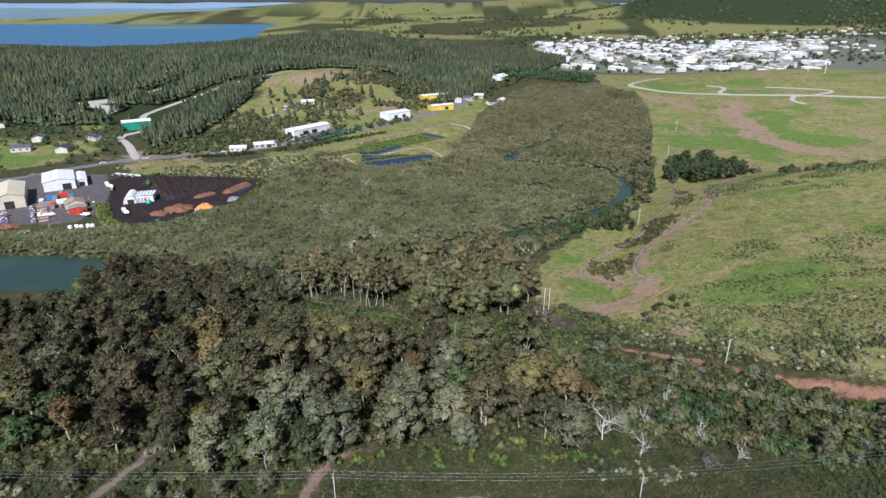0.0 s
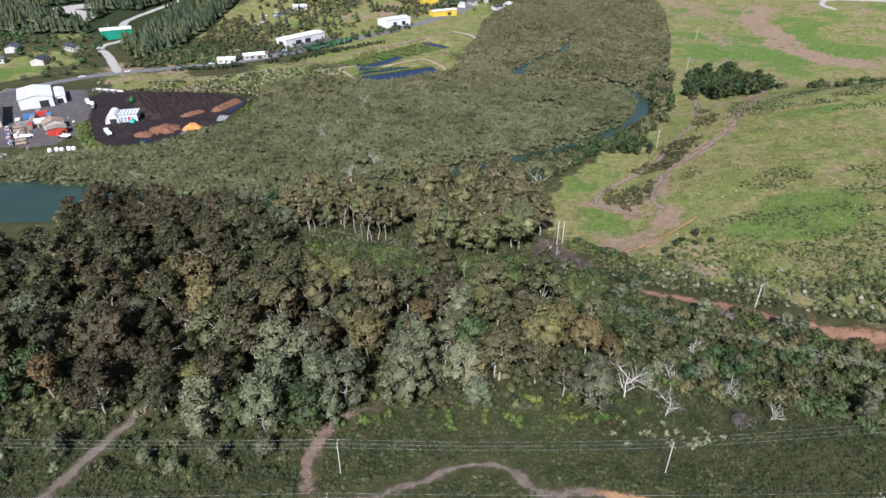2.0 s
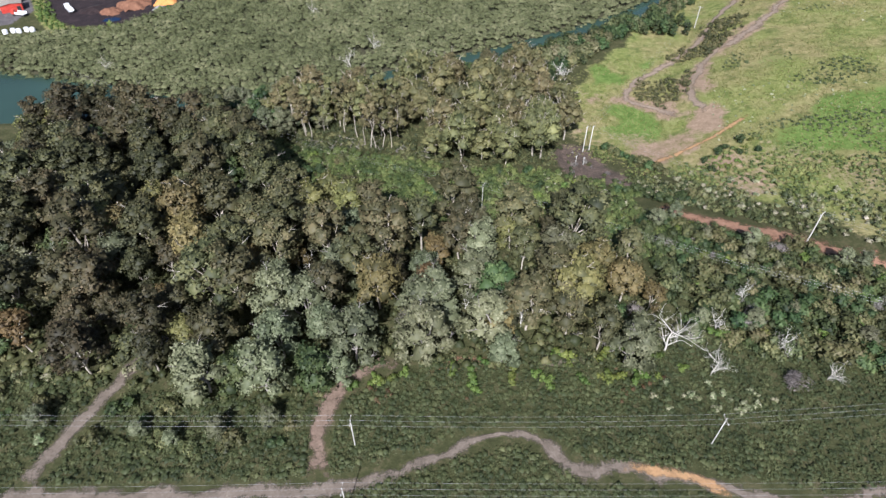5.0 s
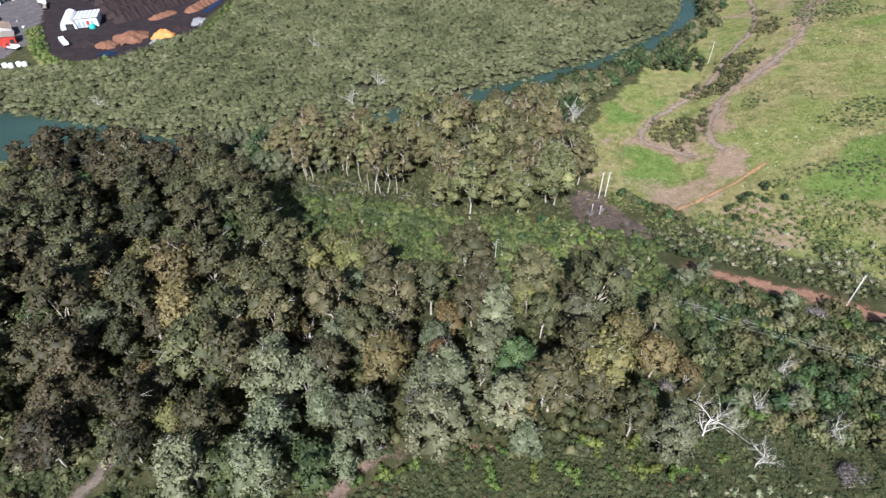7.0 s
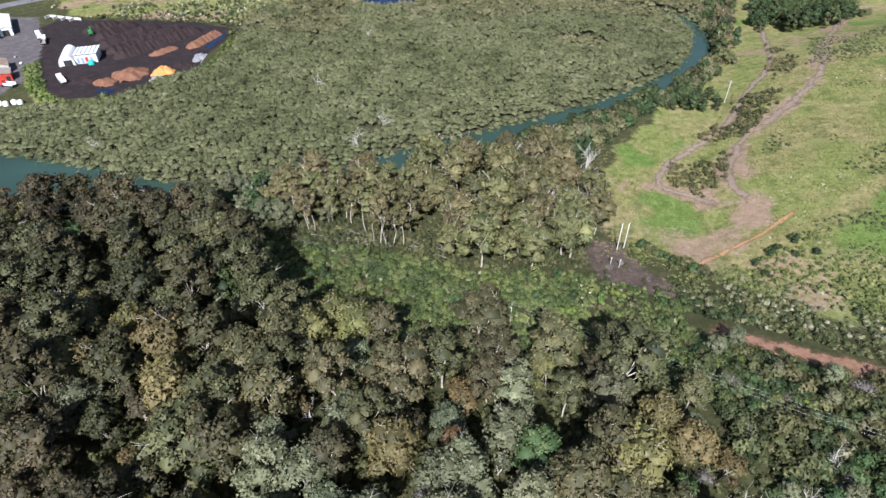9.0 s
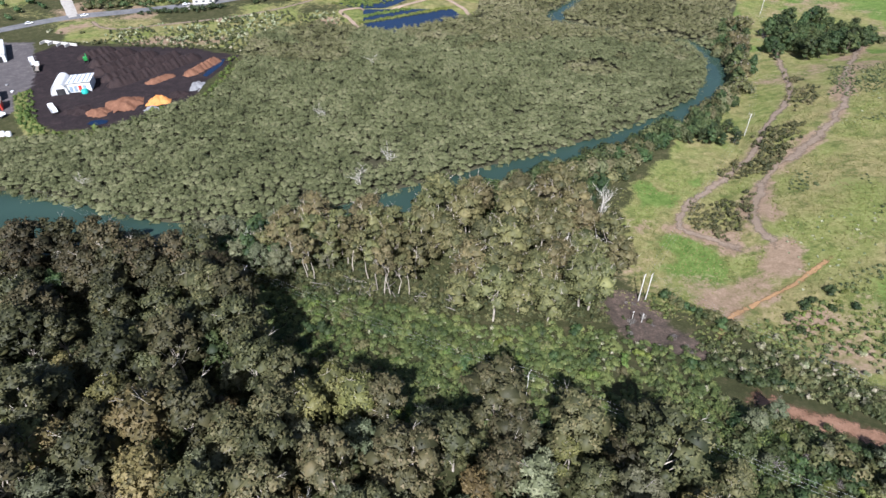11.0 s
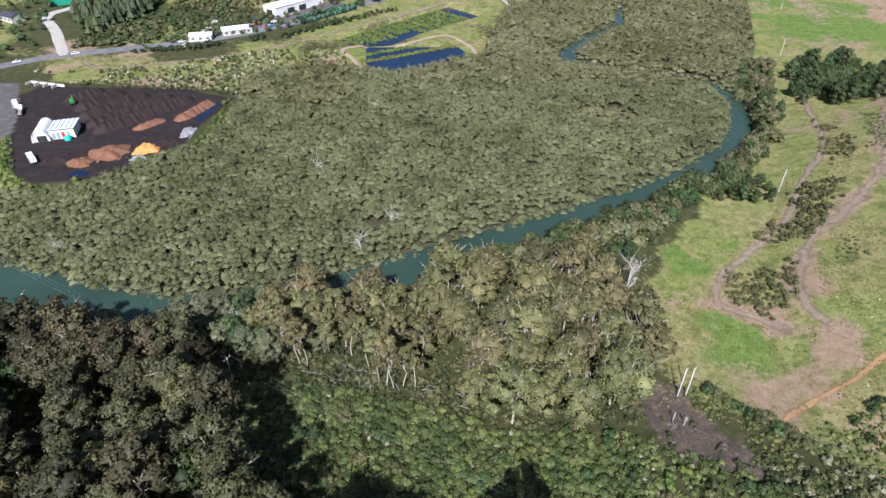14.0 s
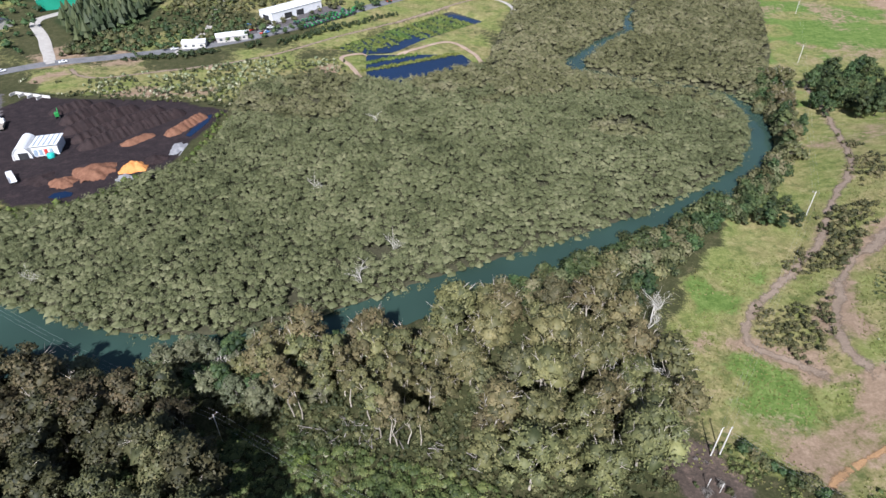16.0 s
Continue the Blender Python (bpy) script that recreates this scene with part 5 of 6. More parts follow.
# far pine forest
def pines(name, pts, seed, h, leaf, label):
    rng = np.random.default_rng(seed)
    n, sides = len(pts), 5
    z0 = land(pts[:, 0], pts[:, 1])
    hh = h * rng.uniform(0.8, 1.15, n)
    V, F = [], []
    tiers = ((0.2, 0.25), (0.5, 0.19))
    ang = np.arange(sides) / sides * 2 * math.pi
    for k, (b, w) in enumerate(tiers):
        rad = hh[:, None] * w * rng.uniform(0.7, 1.25, (n, sides))
        t = ang[None] + rng.uniform(0, 6, (n, 1))
        ring = np.stack([pts[:, :1] + rad * np.cos(t), pts[:, 1:] + rad * np.sin(t), (z0 + hh * b)[:, None] + rng.normal(0, 0.03, (n, sides)) * hh[:, None]], -1)
        tip = np.stack([pts[:, 0] + rng.normal(0, 0.2, n), pts[:, 1], z0 + hh * min(1, b + 0.5)], -1)[:, None]
        blk = np.concatenate([ring, tip], 1)
        o = len(V)
        V += blk.reshape(-1, 3).tolist()
        base = o + np.arange(n)[:, None] * (sides + 1)
        for s in range(sides):
            F += np.concatenate([base + s, base + (s + 1) % sides, base + sides], 1).tolist()
    return stuff(name, mesh_of(name, V, F, leaf), label, "pine forest")


def forest_zone(x, y):
    cut = bumpy(x, y, -110, 700, 95, 110, 1.0) > 0.3
    road = to_line(x, y, [(-238, 462), (-262, 500), (-282, 530), (-272, 560), (-300, 620), (-260, 720), (-180, 800)]) < 14
    return ~cut & ~road & (inside(x, y, [(-330, 580), (-262, 560), (-258, 640), (-330, 660)]) < 0) & (to_line(x, y, [(-372, 584), (-347, 610), (-350, 640), (-390, 655), (-337, 700), (-325, 760)]) > 14)


fp = spaced(60, FOREST, 5.4, 40000, lambda x, y: forest_zone(x, y) & (x > -1050))
nearf, farf = fp[fp[:, 1] < 950], fp[(fp[:, 1] >= 950) & (fp[:, 1] < 1650)]
pines("pine_forest", nearf, 61, 12, PINE, "dark green plantation pines over the hills")
pines("far_pine_forest", farf[np.random.default_rng(3).random(len(farf)) < 0.6], 62, 13, PINE, "dark forest on the far ridge")
pines("lone_pines", spaced(63, [(-190, 560), (-90, 600), (10, 720), (0, 800), (-120, 760), (-190, 680)], 24, 80), 64, 11, PINE, "scattered dark pines on the clearing")

# woods and hedges of the far country
wr = np.random.default_rng(66)
cand = np.stack([wr.uniform(-500, 3400, 17000), wr.uniform(950, 4700, 17000)], 1)
dens = lumps(cand[:, 0], cand[:, 1], 150, 4) + 0.7 * lumps(cand[:, 0], cand[:, 1], 60, 2)
hill = smooth(1400, 2100, cand[:, 0] - 0.25 * (cand[:, 1] - 2600)) * smooth(2400, 2900, cand[:, 1])
urban = smooth(900, 1000, cand[:, 1]) * (1 - smooth(2000, 2300, cand[:, 1])) * smooth(100, 200, cand[:, 0])
keep = (wr.random(len(cand)) < np.where(dens > 0.25, 0.55, 0.03) + hill) & ~((urban > 0.5) & (wr.random(len(cand)) < 0.75)) & (land(cand[:, 0], cand[:, 1]) > 1)
keep &= ~((bumpy(cand[:, 0], cand[:, 1], 500, 800, 320, 220, 1) > 0.3))
cw = cand[keep]
field("far_woods", cw, 67, 9.0, 1, 7, 3.4, SCRUB, "scattered woods and hedges of the far country", "woods", lift=0.5)


# ---- power lines ----
def power_pole(x, y, h, arm, label, turn=0.0, mat=POLE, r=0.1):
    root = thing("utility_pole", label, "utility pole", "utility poles", pose(x, y, float(land(x, y)), 0, 0, turn))
    part("shaft", mesh_of("shaft", *tube([(0, 0, -0.8), (0, 0, h * 0.5), (0, 0, h)], [r, r * 0.9, r * 0.65], 8), mat, True), root)
    a = part("crossarm", boxed(0, 0, h - 0.55, arm, 0.11, 0.13, bevel=0.015), root, "grey timber crossarm", mat=TIMBER)
    for k in (-0.45, 0.0, 0.45):
        part("insulator", mesh_of("insulator", *tube([(k * arm, 0, h - 0.42), (k * arm, 0, h - 0.3), (k * arm, 0, h - 0.18)], [0.05, 0.1, 0.04], 6), PORCELAIN), a)
    return root


def wires(line, arm, h, sag=0.8, r=0.012):
    """Three wires from pole to pole, each span a slack curve."""
    for k in (-0.45, 0.0, 0.45):
        pts = []
        for (ax, ay), (bx, by) in zip(line, line[1:]):
            d = Vector((bx - ax, by - ay)).normalized()
            o = Vector((-d.y, d.x)) * k * arm
            za, zb = float(land(ax, ay)) + h - 0.18, float(land(bx, by)) + h - 0.18
            for s in range(9):
                t = s / 8
                pts.append((ax + (bx - ax) * t + o.x, ay + (by - ay) * t + o.y, za + (zb - za) * t - sag * 4 * t * (1 - t)))
        tagged(new("power_line", mesh_of("power_line", *tube(pts, [r] * len(pts), 4), WIRE)), label="thin slack overhead power line", category="power line", group="power lines")


NEARLINE = [(-200, 106), (-110, 105), (-23, 104), (42, 104), (140, 107)]
FRONTLINE = [(-200, 91), (-110, 91.5), (-23, 92), (75, 92), (160, 92)]
SLOPELINE = [(-150, 262), (-69, 220), (4, 177.5), (112, 118), (190, 75)]
HILLLINE = [(41, 217), (86, 161), (150, 100)]
RIVERLINE = [(41, 217), (107, 313), (178, 470), (215, 555)]
for line, names in ((NEARLINE, 9.2), (FRONTLINE, 9.2), (SLOPELINE, 9.6)):
    for (x, y), (px, py) in zip(line[1:], line):
        power_pole(x, y, names, 2.2, "slender pale concrete utility pole in the scrub", math.degrees(math.atan2(y - py, x - px)) + 90)
    wires(line, 2.2, names, 2.2 if line is SLOPELINE else 0.8)
power_pole(86, 161, 9.8, 2.2, "pale concrete utility pole beside the red track", 35, r=0.16)
power_pole(40.2, 217, 9.8, 1.2, "one of a pair of pale poles on bare ground", 40, r=0.17)
power_pole(42.2, 217.2, 9.8, 1.2, "one of a pair of pale poles on bare ground", 40, r=0.17)
for x, y in RIVERLINE[1:]:
    power_pole(x, y, 9.8, 2.2, "pale concrete utility pole on the grassy river flat", -30, r=0.15)
for x, y in ((36.2, 208.6), (38.4, 207.4)):
    power_pole(x, y, 3.2, 0.5, "short pale stake on the bare ground", 40)
wires(HILLLINE, 2.2, 9.8)
wires(RIVERLINE, 2.2, 9.8)


# ---- buildings, yards and what stands in them ----
def building(name, label, category, x, y, turn, w, l, h, rise, wall, roof, doors=(), windows=0, group="", z=None, skylights=0):
    """A gabled or low shed, w across and l long (ridge along l); doors: (side, along, width, height)."""
    root = thing(name, label, category, group, pose(x, y, float(land(x, y)) if z is None else z, 0, 0, turn))
    bm = bmesh.new()
    a, b = w / 2, l / 2
    low = [bm.verts.new((sx * a, sy * b, -1.0)) for sx, sy in ((-1, -1), (1, -1), (1, 1), (-1, 1))]
    top = [bm.verts.new((sx * a, sy * b, h)) for sx, sy in ((-1, -1), (1, -1), (1, 1), (-1, 1))]
    g0, g1 = bm.verts.new((0, -b, h + rise)), bm.verts.new((0, b, h + rise))
    for f in ((low[0], low[1], top[1], g0, top[0]), (low[1], low[2], top[2], top[1]), (low[2], low[3], top[3], g1, top[2]), (low[3], low[0], top[0], top[3])):
        bm.faces.new(f)
    part("wall", bm, root, mat=wall)
    bm, o, t = bmesh.new(), 0.35, 0.15
    k = rise / a
    prof = [(-a - o, h - o * k + 0.03), (0, h + rise + 0.03), (a + o, h - o * k + 0.03), (a + o, h - o * k + t), (0, h + rise + t), (-a - o, h - o * k + t)]
    rings = [[bm.verts.new((px, sy * (b + o), pz)) for px, pz in prof] for sy in (-1, 1)]
    for i in range(6):
        j = (i + 1) % 6
        bm.faces.new((rings[0][i], rings[0][j], rings[1][j], rings[1][i]))
    bm.faces.new(rings[0][::-1])
    bm.faces.new(rings[1])
    bmesh.ops.recalc_face_normals(bm, faces=bm.faces)
    rf = part("roof", bm, root, mat=roof)
    for i in range(skylights):
        px = a * 0.5
        part("roof_light", boxed(0, 0, 0, 1.0, 2.2, 0.08), rf, "frosted roof light", pose(-px, -b * 0.5 + i * l / max(2, skylights), h + rise * 0.5 + t + 0.02, 0, -math.degrees(math.atan(k)), 0), SKYL)
    for side, along, dw, dh in doors:
        ob = boxed(along, -b - 0.03, 0, dw, 0.12, dh) if side == "end" else boxed((a + 0.03) * (1 if side == "right" else -1), along, 0, 0.12, dw, dh)
        # solid dark panel: the shade inside the doorway is its colour
        part("door", ob, root, "dark panel painted as an unlit doorway", mat=DARKIN)
    for i in range(windows):
        yy = -b + (i + 0.5) * l / windows
        for sx in (-1, 1):
            part("window", boxed(sx * (a + 0.03), yy, h * 0.35, 0.1, min(1.6, l / windows * 0.5), h * 0.35), root, mat=GLASS)
    return root


def mound(name, label, x, y, rx, ry, h, turn, mat, seed, category="pile", n=26):
    rng = np.random.default_rng(seed)
    vs, fs = [], []
    ph = rng.uniform(0, 6, 6)
    for i in range(n + 1):
        for j in range(n + 1):
            u, v = i / n * 2 - 1, j / n * 2 - 1
            d = math.hypot(u, v) * (1 + 0.16 * math.sin(3 * math.atan2(v, u) + ph[0]) + 0.1 * math.sin(7 * math.atan2(v, u) + ph[1]))
            z = h * max(0, 1 - d) ** 0.85 * (1 + 0.22 * math.sin(u * 6 + ph[2]) * math.sin(v * 7 + ph[3])) + rng.normal(0, 0.05) * h * (d < 1)
            vs.append((u * rx, v * ry, z - 0.08))
    for i in range(n):
        for j in range(n):
            a = i * (n + 1) + j
            fs.append((a, a + n + 1, a + n + 2, a + 1))
    ob = new(name, mesh_of(name, vs, fs, mat, True))
    ob.matrix_world = pose(x, y, float(land(x, y)), 0, 0, turn)
    return tagged(ob, label=label, category=category)


def windrow(label, p, q, w, h, mat, seed):
    """A long ridge of loose stuff from p to q."""
    d = Vector((q[0] - p[0], q[1] - p[1]))
    rng = np.random.default_rng(seed)
    n, m = int(d.length / 0.7), 10
    vs, fs = [], []
    for i in range(n + 1):
        end = min(1, min(i, n - i) * 0.7 / (w * 0.45))
        top = h * end ** 0.7 * rng.uniform(0.78, 1.1)
        sh = rng.normal(0, 0.25)
        for j in range(m + 1):
            v = j / m * 2 - 1
            vs.append((i * 0.7, v * w / 2 * (0.55 + 0.45 * end) + sh, top * (1 - abs(v) ** 1.3) + rng.normal(0, 0.07) - 0.1))
    for i in range(n):
        for j in range(m):
            a = i * (m + 1) + j
            fs.append((a, a + m + 1, a + m + 2, a + 1))
    ob = new("windrow", mesh_of("windrow", vs, fs, mat, True))
    ob.matrix_world = pose(p[0], p[1], float(land(*p)), 0, 0, math.degrees(math.atan2(d.y, d.x)))
    return tagged(ob, label=label, category="compost pile", group="yard windrows")


def wheel(parent, x, y, r, w):
    vs, fs = tube([(x - w / 2, y, r), (x + w / 2, y, r)], [r, r], 12)
    fs.append(tuple(range(12))[::-1])
    part("wheel", mesh_of("wheel", vs, fs, TYRE), parent)


def truck(label, x, y, turn, paint, bed, l=8.0):
    root = thing("truck", label, "truck", "trucks", pose(x, y, float(land(x, y)), 0, 0, turn))
    part("chassis", boxed(0, 0, 0.55, 1.0, l, 0.25), root, mat=TYRE)
    cab = part("cab", boxed(0, l / 2 - 0.9, 0.7, 2.3, 1.8, 2.0, bevel=0.2), root, mat=paint)
    part("windscreen", boxed(0, l / 2 + 0.0, 1.7, 2.0, 0.06, 0.75), cab, mat=GLASS)
    part("bed", boxed(0, -0.9, 0.85, 2.4, l - 2.3, 0.2), root, mat=bed)
    for sx in (-1, 1):
        part("side_board", boxed(sx * 1.17, -0.9, 1.05, 0.07, l - 2.3, 0.8), root, mat=bed)
        for yy in (l / 2 - 1.1, -l / 2 + 0.9, -l / 2 + 2.0):
            wheel(root, sx * 1.0, yy, 0.48, 0.32)
    return root


def car(label, x, y, turn, paint):
    root = thing("car", label, "car", "parked cars", pose(x, y, float(land(x, y)) + 0.15, 0, 0, turn))
    part("body", boxed(0, 0, 0.35, 1.75, 4.3, 0.6, bevel=0.12), root, mat=paint)
    cab = part("cabin", boxed(0, -0.2, 0.93, 1.5, 2.1, 0.5, bevel=0.15), root, mat=GLASS)
    part("roof_panel", boxed(0, -0.2, 1.41, 1.3, 1.5, 0.05), cab, mat=paint)
    for sx in (-1, 1):
        for yy in (-1.35, 1.35):
            wheel(root, sx * 0.8, yy, 0.32, 0.2)
    return root


def tractor(x, y, turn):
    root = thing("tractor", "small green farm tractor parked outside the store", "tractor", "parked tractors", pose(x, y, float(land(x, y)) + 0.1, 0, 0, turn))
    part("bonnet", boxed(0, 0.9, 0.7, 0.9, 1.9, 0.8, bevel=0.1), root, mat=GREENP)
    cab = part("cab", boxed(0, -0.7, 0.9, 1.3, 1.3, 1.5, bevel=0.12), root, mat=GLASS)
    part("cab_roof", boxed(0, -0.7, 2.42, 1.45, 1.45, 0.12), cab, mat=GREENP)
    for sx in (-1, 1):
        wheel(root, sx * 0.85, -0.8, 0.75, 0.4)
        wheel(root, sx * 0.7, 1.4, 0.45, 0.3)
    return root


# the compost yard
shed = thing("yard_shed", "white hoop-roofed shed with a lean-to on the compost yard", "shed", "", pose(-190.5, 354.5, 1.62, 0, 0, 17))
vs, fs = [], []
for s, r in ((-1, 3.6), (1, 3.6), (1, 3.4), (-1, 3.4)):
    for k in range(13):
        t = math.pi * k / 12
        vs.append((r * math.cos(t), s * 7.0, 0.2 + r * 1.45 * math.sin(t)))
for q in range(4):
    o, p = q * 13, ((q + 1) % 4) * 13
    fs += [(o + k, o + k + 1, p + k + 1, p + k) for k in range(12)]
part("hoop_roof", mesh_of("hoop_roof", vs, fs, WHITE), shed, at=pose(0, 3.5, 0))
arch = [(3.35 * math.cos(math.pi * k / 12), 0, 0.2 + 3.35 * 1.45 * math.sin(math.pi * k / 12)) for k in range(13)]
part("back_wall", mesh_of("back_wall", arch, [tuple(range(13))], WHITE), shed, at=pose(0, 10.2, 0))
part("front_wall", mesh_of("front_wall", arch, [tuple(range(13))], WHITE), shed, at=pose(0, -3.2, 0))
part("front_post", boxed(-3.1, -3.3, 0, 0.5, 0.5, 2.0), shed, mat=CONCRETE)
# dark box painted as the unlit inside of the hoop shed
part("doorway", boxed(0.6, -3.3, 0, 3.6, 0.2, 2.8), shed, "dark panel painted as an unlit doorway", mat=DARKIN)
lean = part("lean_to", boxed(8.4, 3.6, 0, 9.4, 11.0, 4.0), shed, mat=WHITE)
part("lean_to_roof", boxed(0, 0, 0, 10.2, 12.2, 0.18), lean, at=pose(8.5, 3.6, 4.25, -3, 0, 0), mat=WHITE)
for k in range(4):
    part("wall_panel", boxed(4.8 + 1.9 * k, -2.0, 0.4, 1.3, 0.12, 2.6), lean, "frosted wall panel" if k != 2 else "red wall panel", mat=REDP if k == 2 else SKYL)
for k in range(5):
    part("roof_strip", boxed(4.6 + 1.9 * k, 0, 0, 0.5, 11.6, 0.05), lean, "frosted roof strip", pose(0, 3.6, 4.47, -3, 0, 0), SKYL)
tank = tagged(new("water_tank", mesh_of("water_tank", *tube([(0, 0, 0), (0, 0, 1.5), (0, 0, 1.8)], [1.5, 1.5, 0.8], 16), TEAL, True)), label="teal plastic water tank beside the shed", category="tank")
tank.matrix_world = pose(-179.5, 354, 1.62)
for k, (p, q, w, h) in enumerate((((-172, 360), (-141, 400), 9, 3.6), ((-178, 366), (-152, 403), 8, 3.4), ((-186, 374), (-165, 405), 9, 3.6), ((-192, 384), (-178, 408), 9, 3.8), ((-203, 395), (-190, 411), 8, 3.0))):
    windrow("long ridge of dark brown compost on the yard", p, q, w, h, MULCH, 200 + k)
windrow("ridge of brown bark chip at the yard's end", (-140, 373), (-130, 396), 7, 2.6, BARKCHIP, 210)
windrow("low ridge of rough brown mulch", (-156, 364), (-146, 376), 7, 1.6, BARKCHIP, 211)
mound("bark_mound", "large pile of reddish brown bark chip", -156, 341, 8, 7, 3.6, 20, BARKCHIP, 1)
mound("bark_mound", "small pile of brown bark chip", -164, 333, 5, 4.5, 2.4, 0, BARKCHIP, 2)
mound("soil_mound", "low spread of dark brown soil", -174, 336, 6, 6, 1.2, 0, MULCH, 3)
mound("clay_mound", "bright orange clay pile on the yard", -142, 345, 5.2, 4.6, 3.2, 10, ORANGE, 4)
mound("gravel_mound", "small pale grey gravel pile", -142, 337, 3.6, 3.0, 1.6, 0, GREYCHIP, 5)
mound("gravel_mound", "dark grey gravel pile beside the orange clay", -136, 352, 4.5, 5, 1.8, 0, MULCH, 6)
mound("gravel_mound", "loose stone heap at the yard's edge", -131, 362, 3, 6, 1.2, 0, GREYCHIP, 7)
flat_poly("yard_puddle_near", [(-164, 322.5), (-160, 321.5), (-156, 323.5), (-156.5, 326), (-160, 327), (-163.5, 325.5)], 1.68, PONDW, "shallow puddle on the yard", "puddle")
flat_poly("yard_puddle_far", [(-132, 374), (-129.5, 373), (-126.5, 388), (-127.5, 396), (-130.5, 394)], 1.68, PONDW, "long puddle beside the bark ridge", "puddle")
truck("white tipper truck with an orange tailboard on the yard", -184, 334.5, 40, WHITE, WHITE, 7.5)
truck("white flatbed truck on the yard", -216, 381, 25, WHITE, TIMBER, 9)
truck("white flatbed truck beside another", -222, 388, 35, WHITE, WHITE, 8)
digger = thing("excavator", "small dark green excavator among the compost", "excavator", "", pose(-197, 392, 1.62, 0, 0, 30))
for sx in (-1, 1):
    part("track", boxed(sx * 0.9, 0, 0, 0.5, 2.8, 0.7, bevel=0.15), digger, mat=TYRE)
part("cab", boxed(0, 0, 0.75, 1.8, 1.9, 1.9, bevel=0.15), digger, mat=GREENP)
part("boom", mesh_of("boom", *tube([(0.5, 0.8, 1.3), (0.5, 3.0, 3.4), (0.5, 4.6, 1.6)], [0.22, 0.2, 0.14], 6), GREENP), digger)
part("bucket", boxed(0.5, 4.7, 0.7, 0.9, 0.8, 0.9, bevel=0.1), digger, mat=TYRE)
for k in range(4):
    bay = thing("storage_bay", "low pale concrete storage bay by the yard entrance", "storage bay", "concrete bays", pose(-231 + 5.2 * k, 417.5 - 1.4 * k, 1.62, 0, 0, -14))
    part("back_slab", boxed(0, 1.8, 0, 4.8, 0.35, 1.3), bay, mat=CONCRETE)
    part("side_slab", boxed(-2.3, 0, 0, 0.35, 3.4, 1.3), bay, mat=CONCRETE)

# the depot
building("warehouse", "long cream sheet-metal warehouse", "warehouse", -265, 357, 32, 16, 36, 7, 2.2, CREAM, CREAM, [("end", 0, 5, 4.5)])
building("warehouse", "white sheet-metal warehouse with dark roof lights", "warehouse", -256, 392, 32, 18, 28, 6, 1.6, WHITE, WHITE, [("end", 4, 5, 4)], skylights=4)
building("annex", "narrow white annex beside the warehouse", "shed", -246, 400, 32, 6, 24, 4, 0.8, WHITE, WHITE, [("end", 0, 3, 3)])
building("site_office", "small gabled building with brown weathered roof", "shed", -219, 345, 35, 10, 9, 3.6, 1.8, WALLP, DIRT, [("end", 2, 2, 2.2)])
building("workshop", "low workshop with a red painted front", "workshop", -212, 336, 30, 9, 7, 3.4, 0.6, REDP, TIMBER, [("end", 3, 1.6, 2.2)])
rngd = np.random.default_rng(31)
for k in range(9):
    st = thing("timber_stack", "stack of pale sawn timber", "timber stack", "timber stacks", pose(-240 + 2.3 * k, 346 - 3.4 * k, 1.8, 0, 0, 35 + rngd.uniform(-6, 6)))
    for b in range(3):
        for c in range(3):
            part("plank", boxed(0, -0.55 + 0.55 * b, 0.1 + 0.36 * c, 4.6 + rngd.uniform(-0.5, 0.5), 0.5, 0.32), st, mat=(DIRT, CREAM, BARKCHIP)[(b + c + k) % 3])
for k in range(12):
    car("scrap car parked in a tight row", -243 + 1.55 * k + rngd.uniform(-0.6, 0.6), 342 - 2.2 * k, 30 + rngd.uniform(-20, 20), (WHITE, GREYCHIP, WHITE, REDP, BLUEP)[k % 5])
for k in range(8):
    car("parked car in the depot", -252 + 1.6 * k + rngd.uniform(-1, 1), 331 - 2.4 * k, 120 + rngd.uniform(-20, 20), (WHITE, REDP, GREYCHIP, BLUEP)[k % 4])
for k in range(5):
    tk = tagged(new("plastic_tank", mesh_of("plastic_tank", *tube([(0, 0, 0), (0, 0, 1.6), (0, 0, 1.9)], [1.1, 1.1, 0.6], 12), WHITE, True)), label="white plastic tank at the depot's edge", category="tank", group="white tanks")
    tk.matrix_world = pose(-203 + 2.7 * k, 311.5 + 0.9 * (k % 2) + 0.7 * k, float(land(-203 + 2.7 * k, 312)), 0, 0, 0)
truck("white box truck in the depot", -226, 328, 110, WHITE, WHITE, 8)
truck("red and white truck behind the workshop", -205, 329, 80, REDP, WHITE, 7)
mound("scrap_heap", "heap of reddish scrap metal", -238, 312, 7, 4, 1.8, 20, BARKCHIP, 12)
mound("scrap_heap", "heap of grey scrap and rubble", -224, 306, 6, 3, 1.4, 0, GREYCHIP, 13)

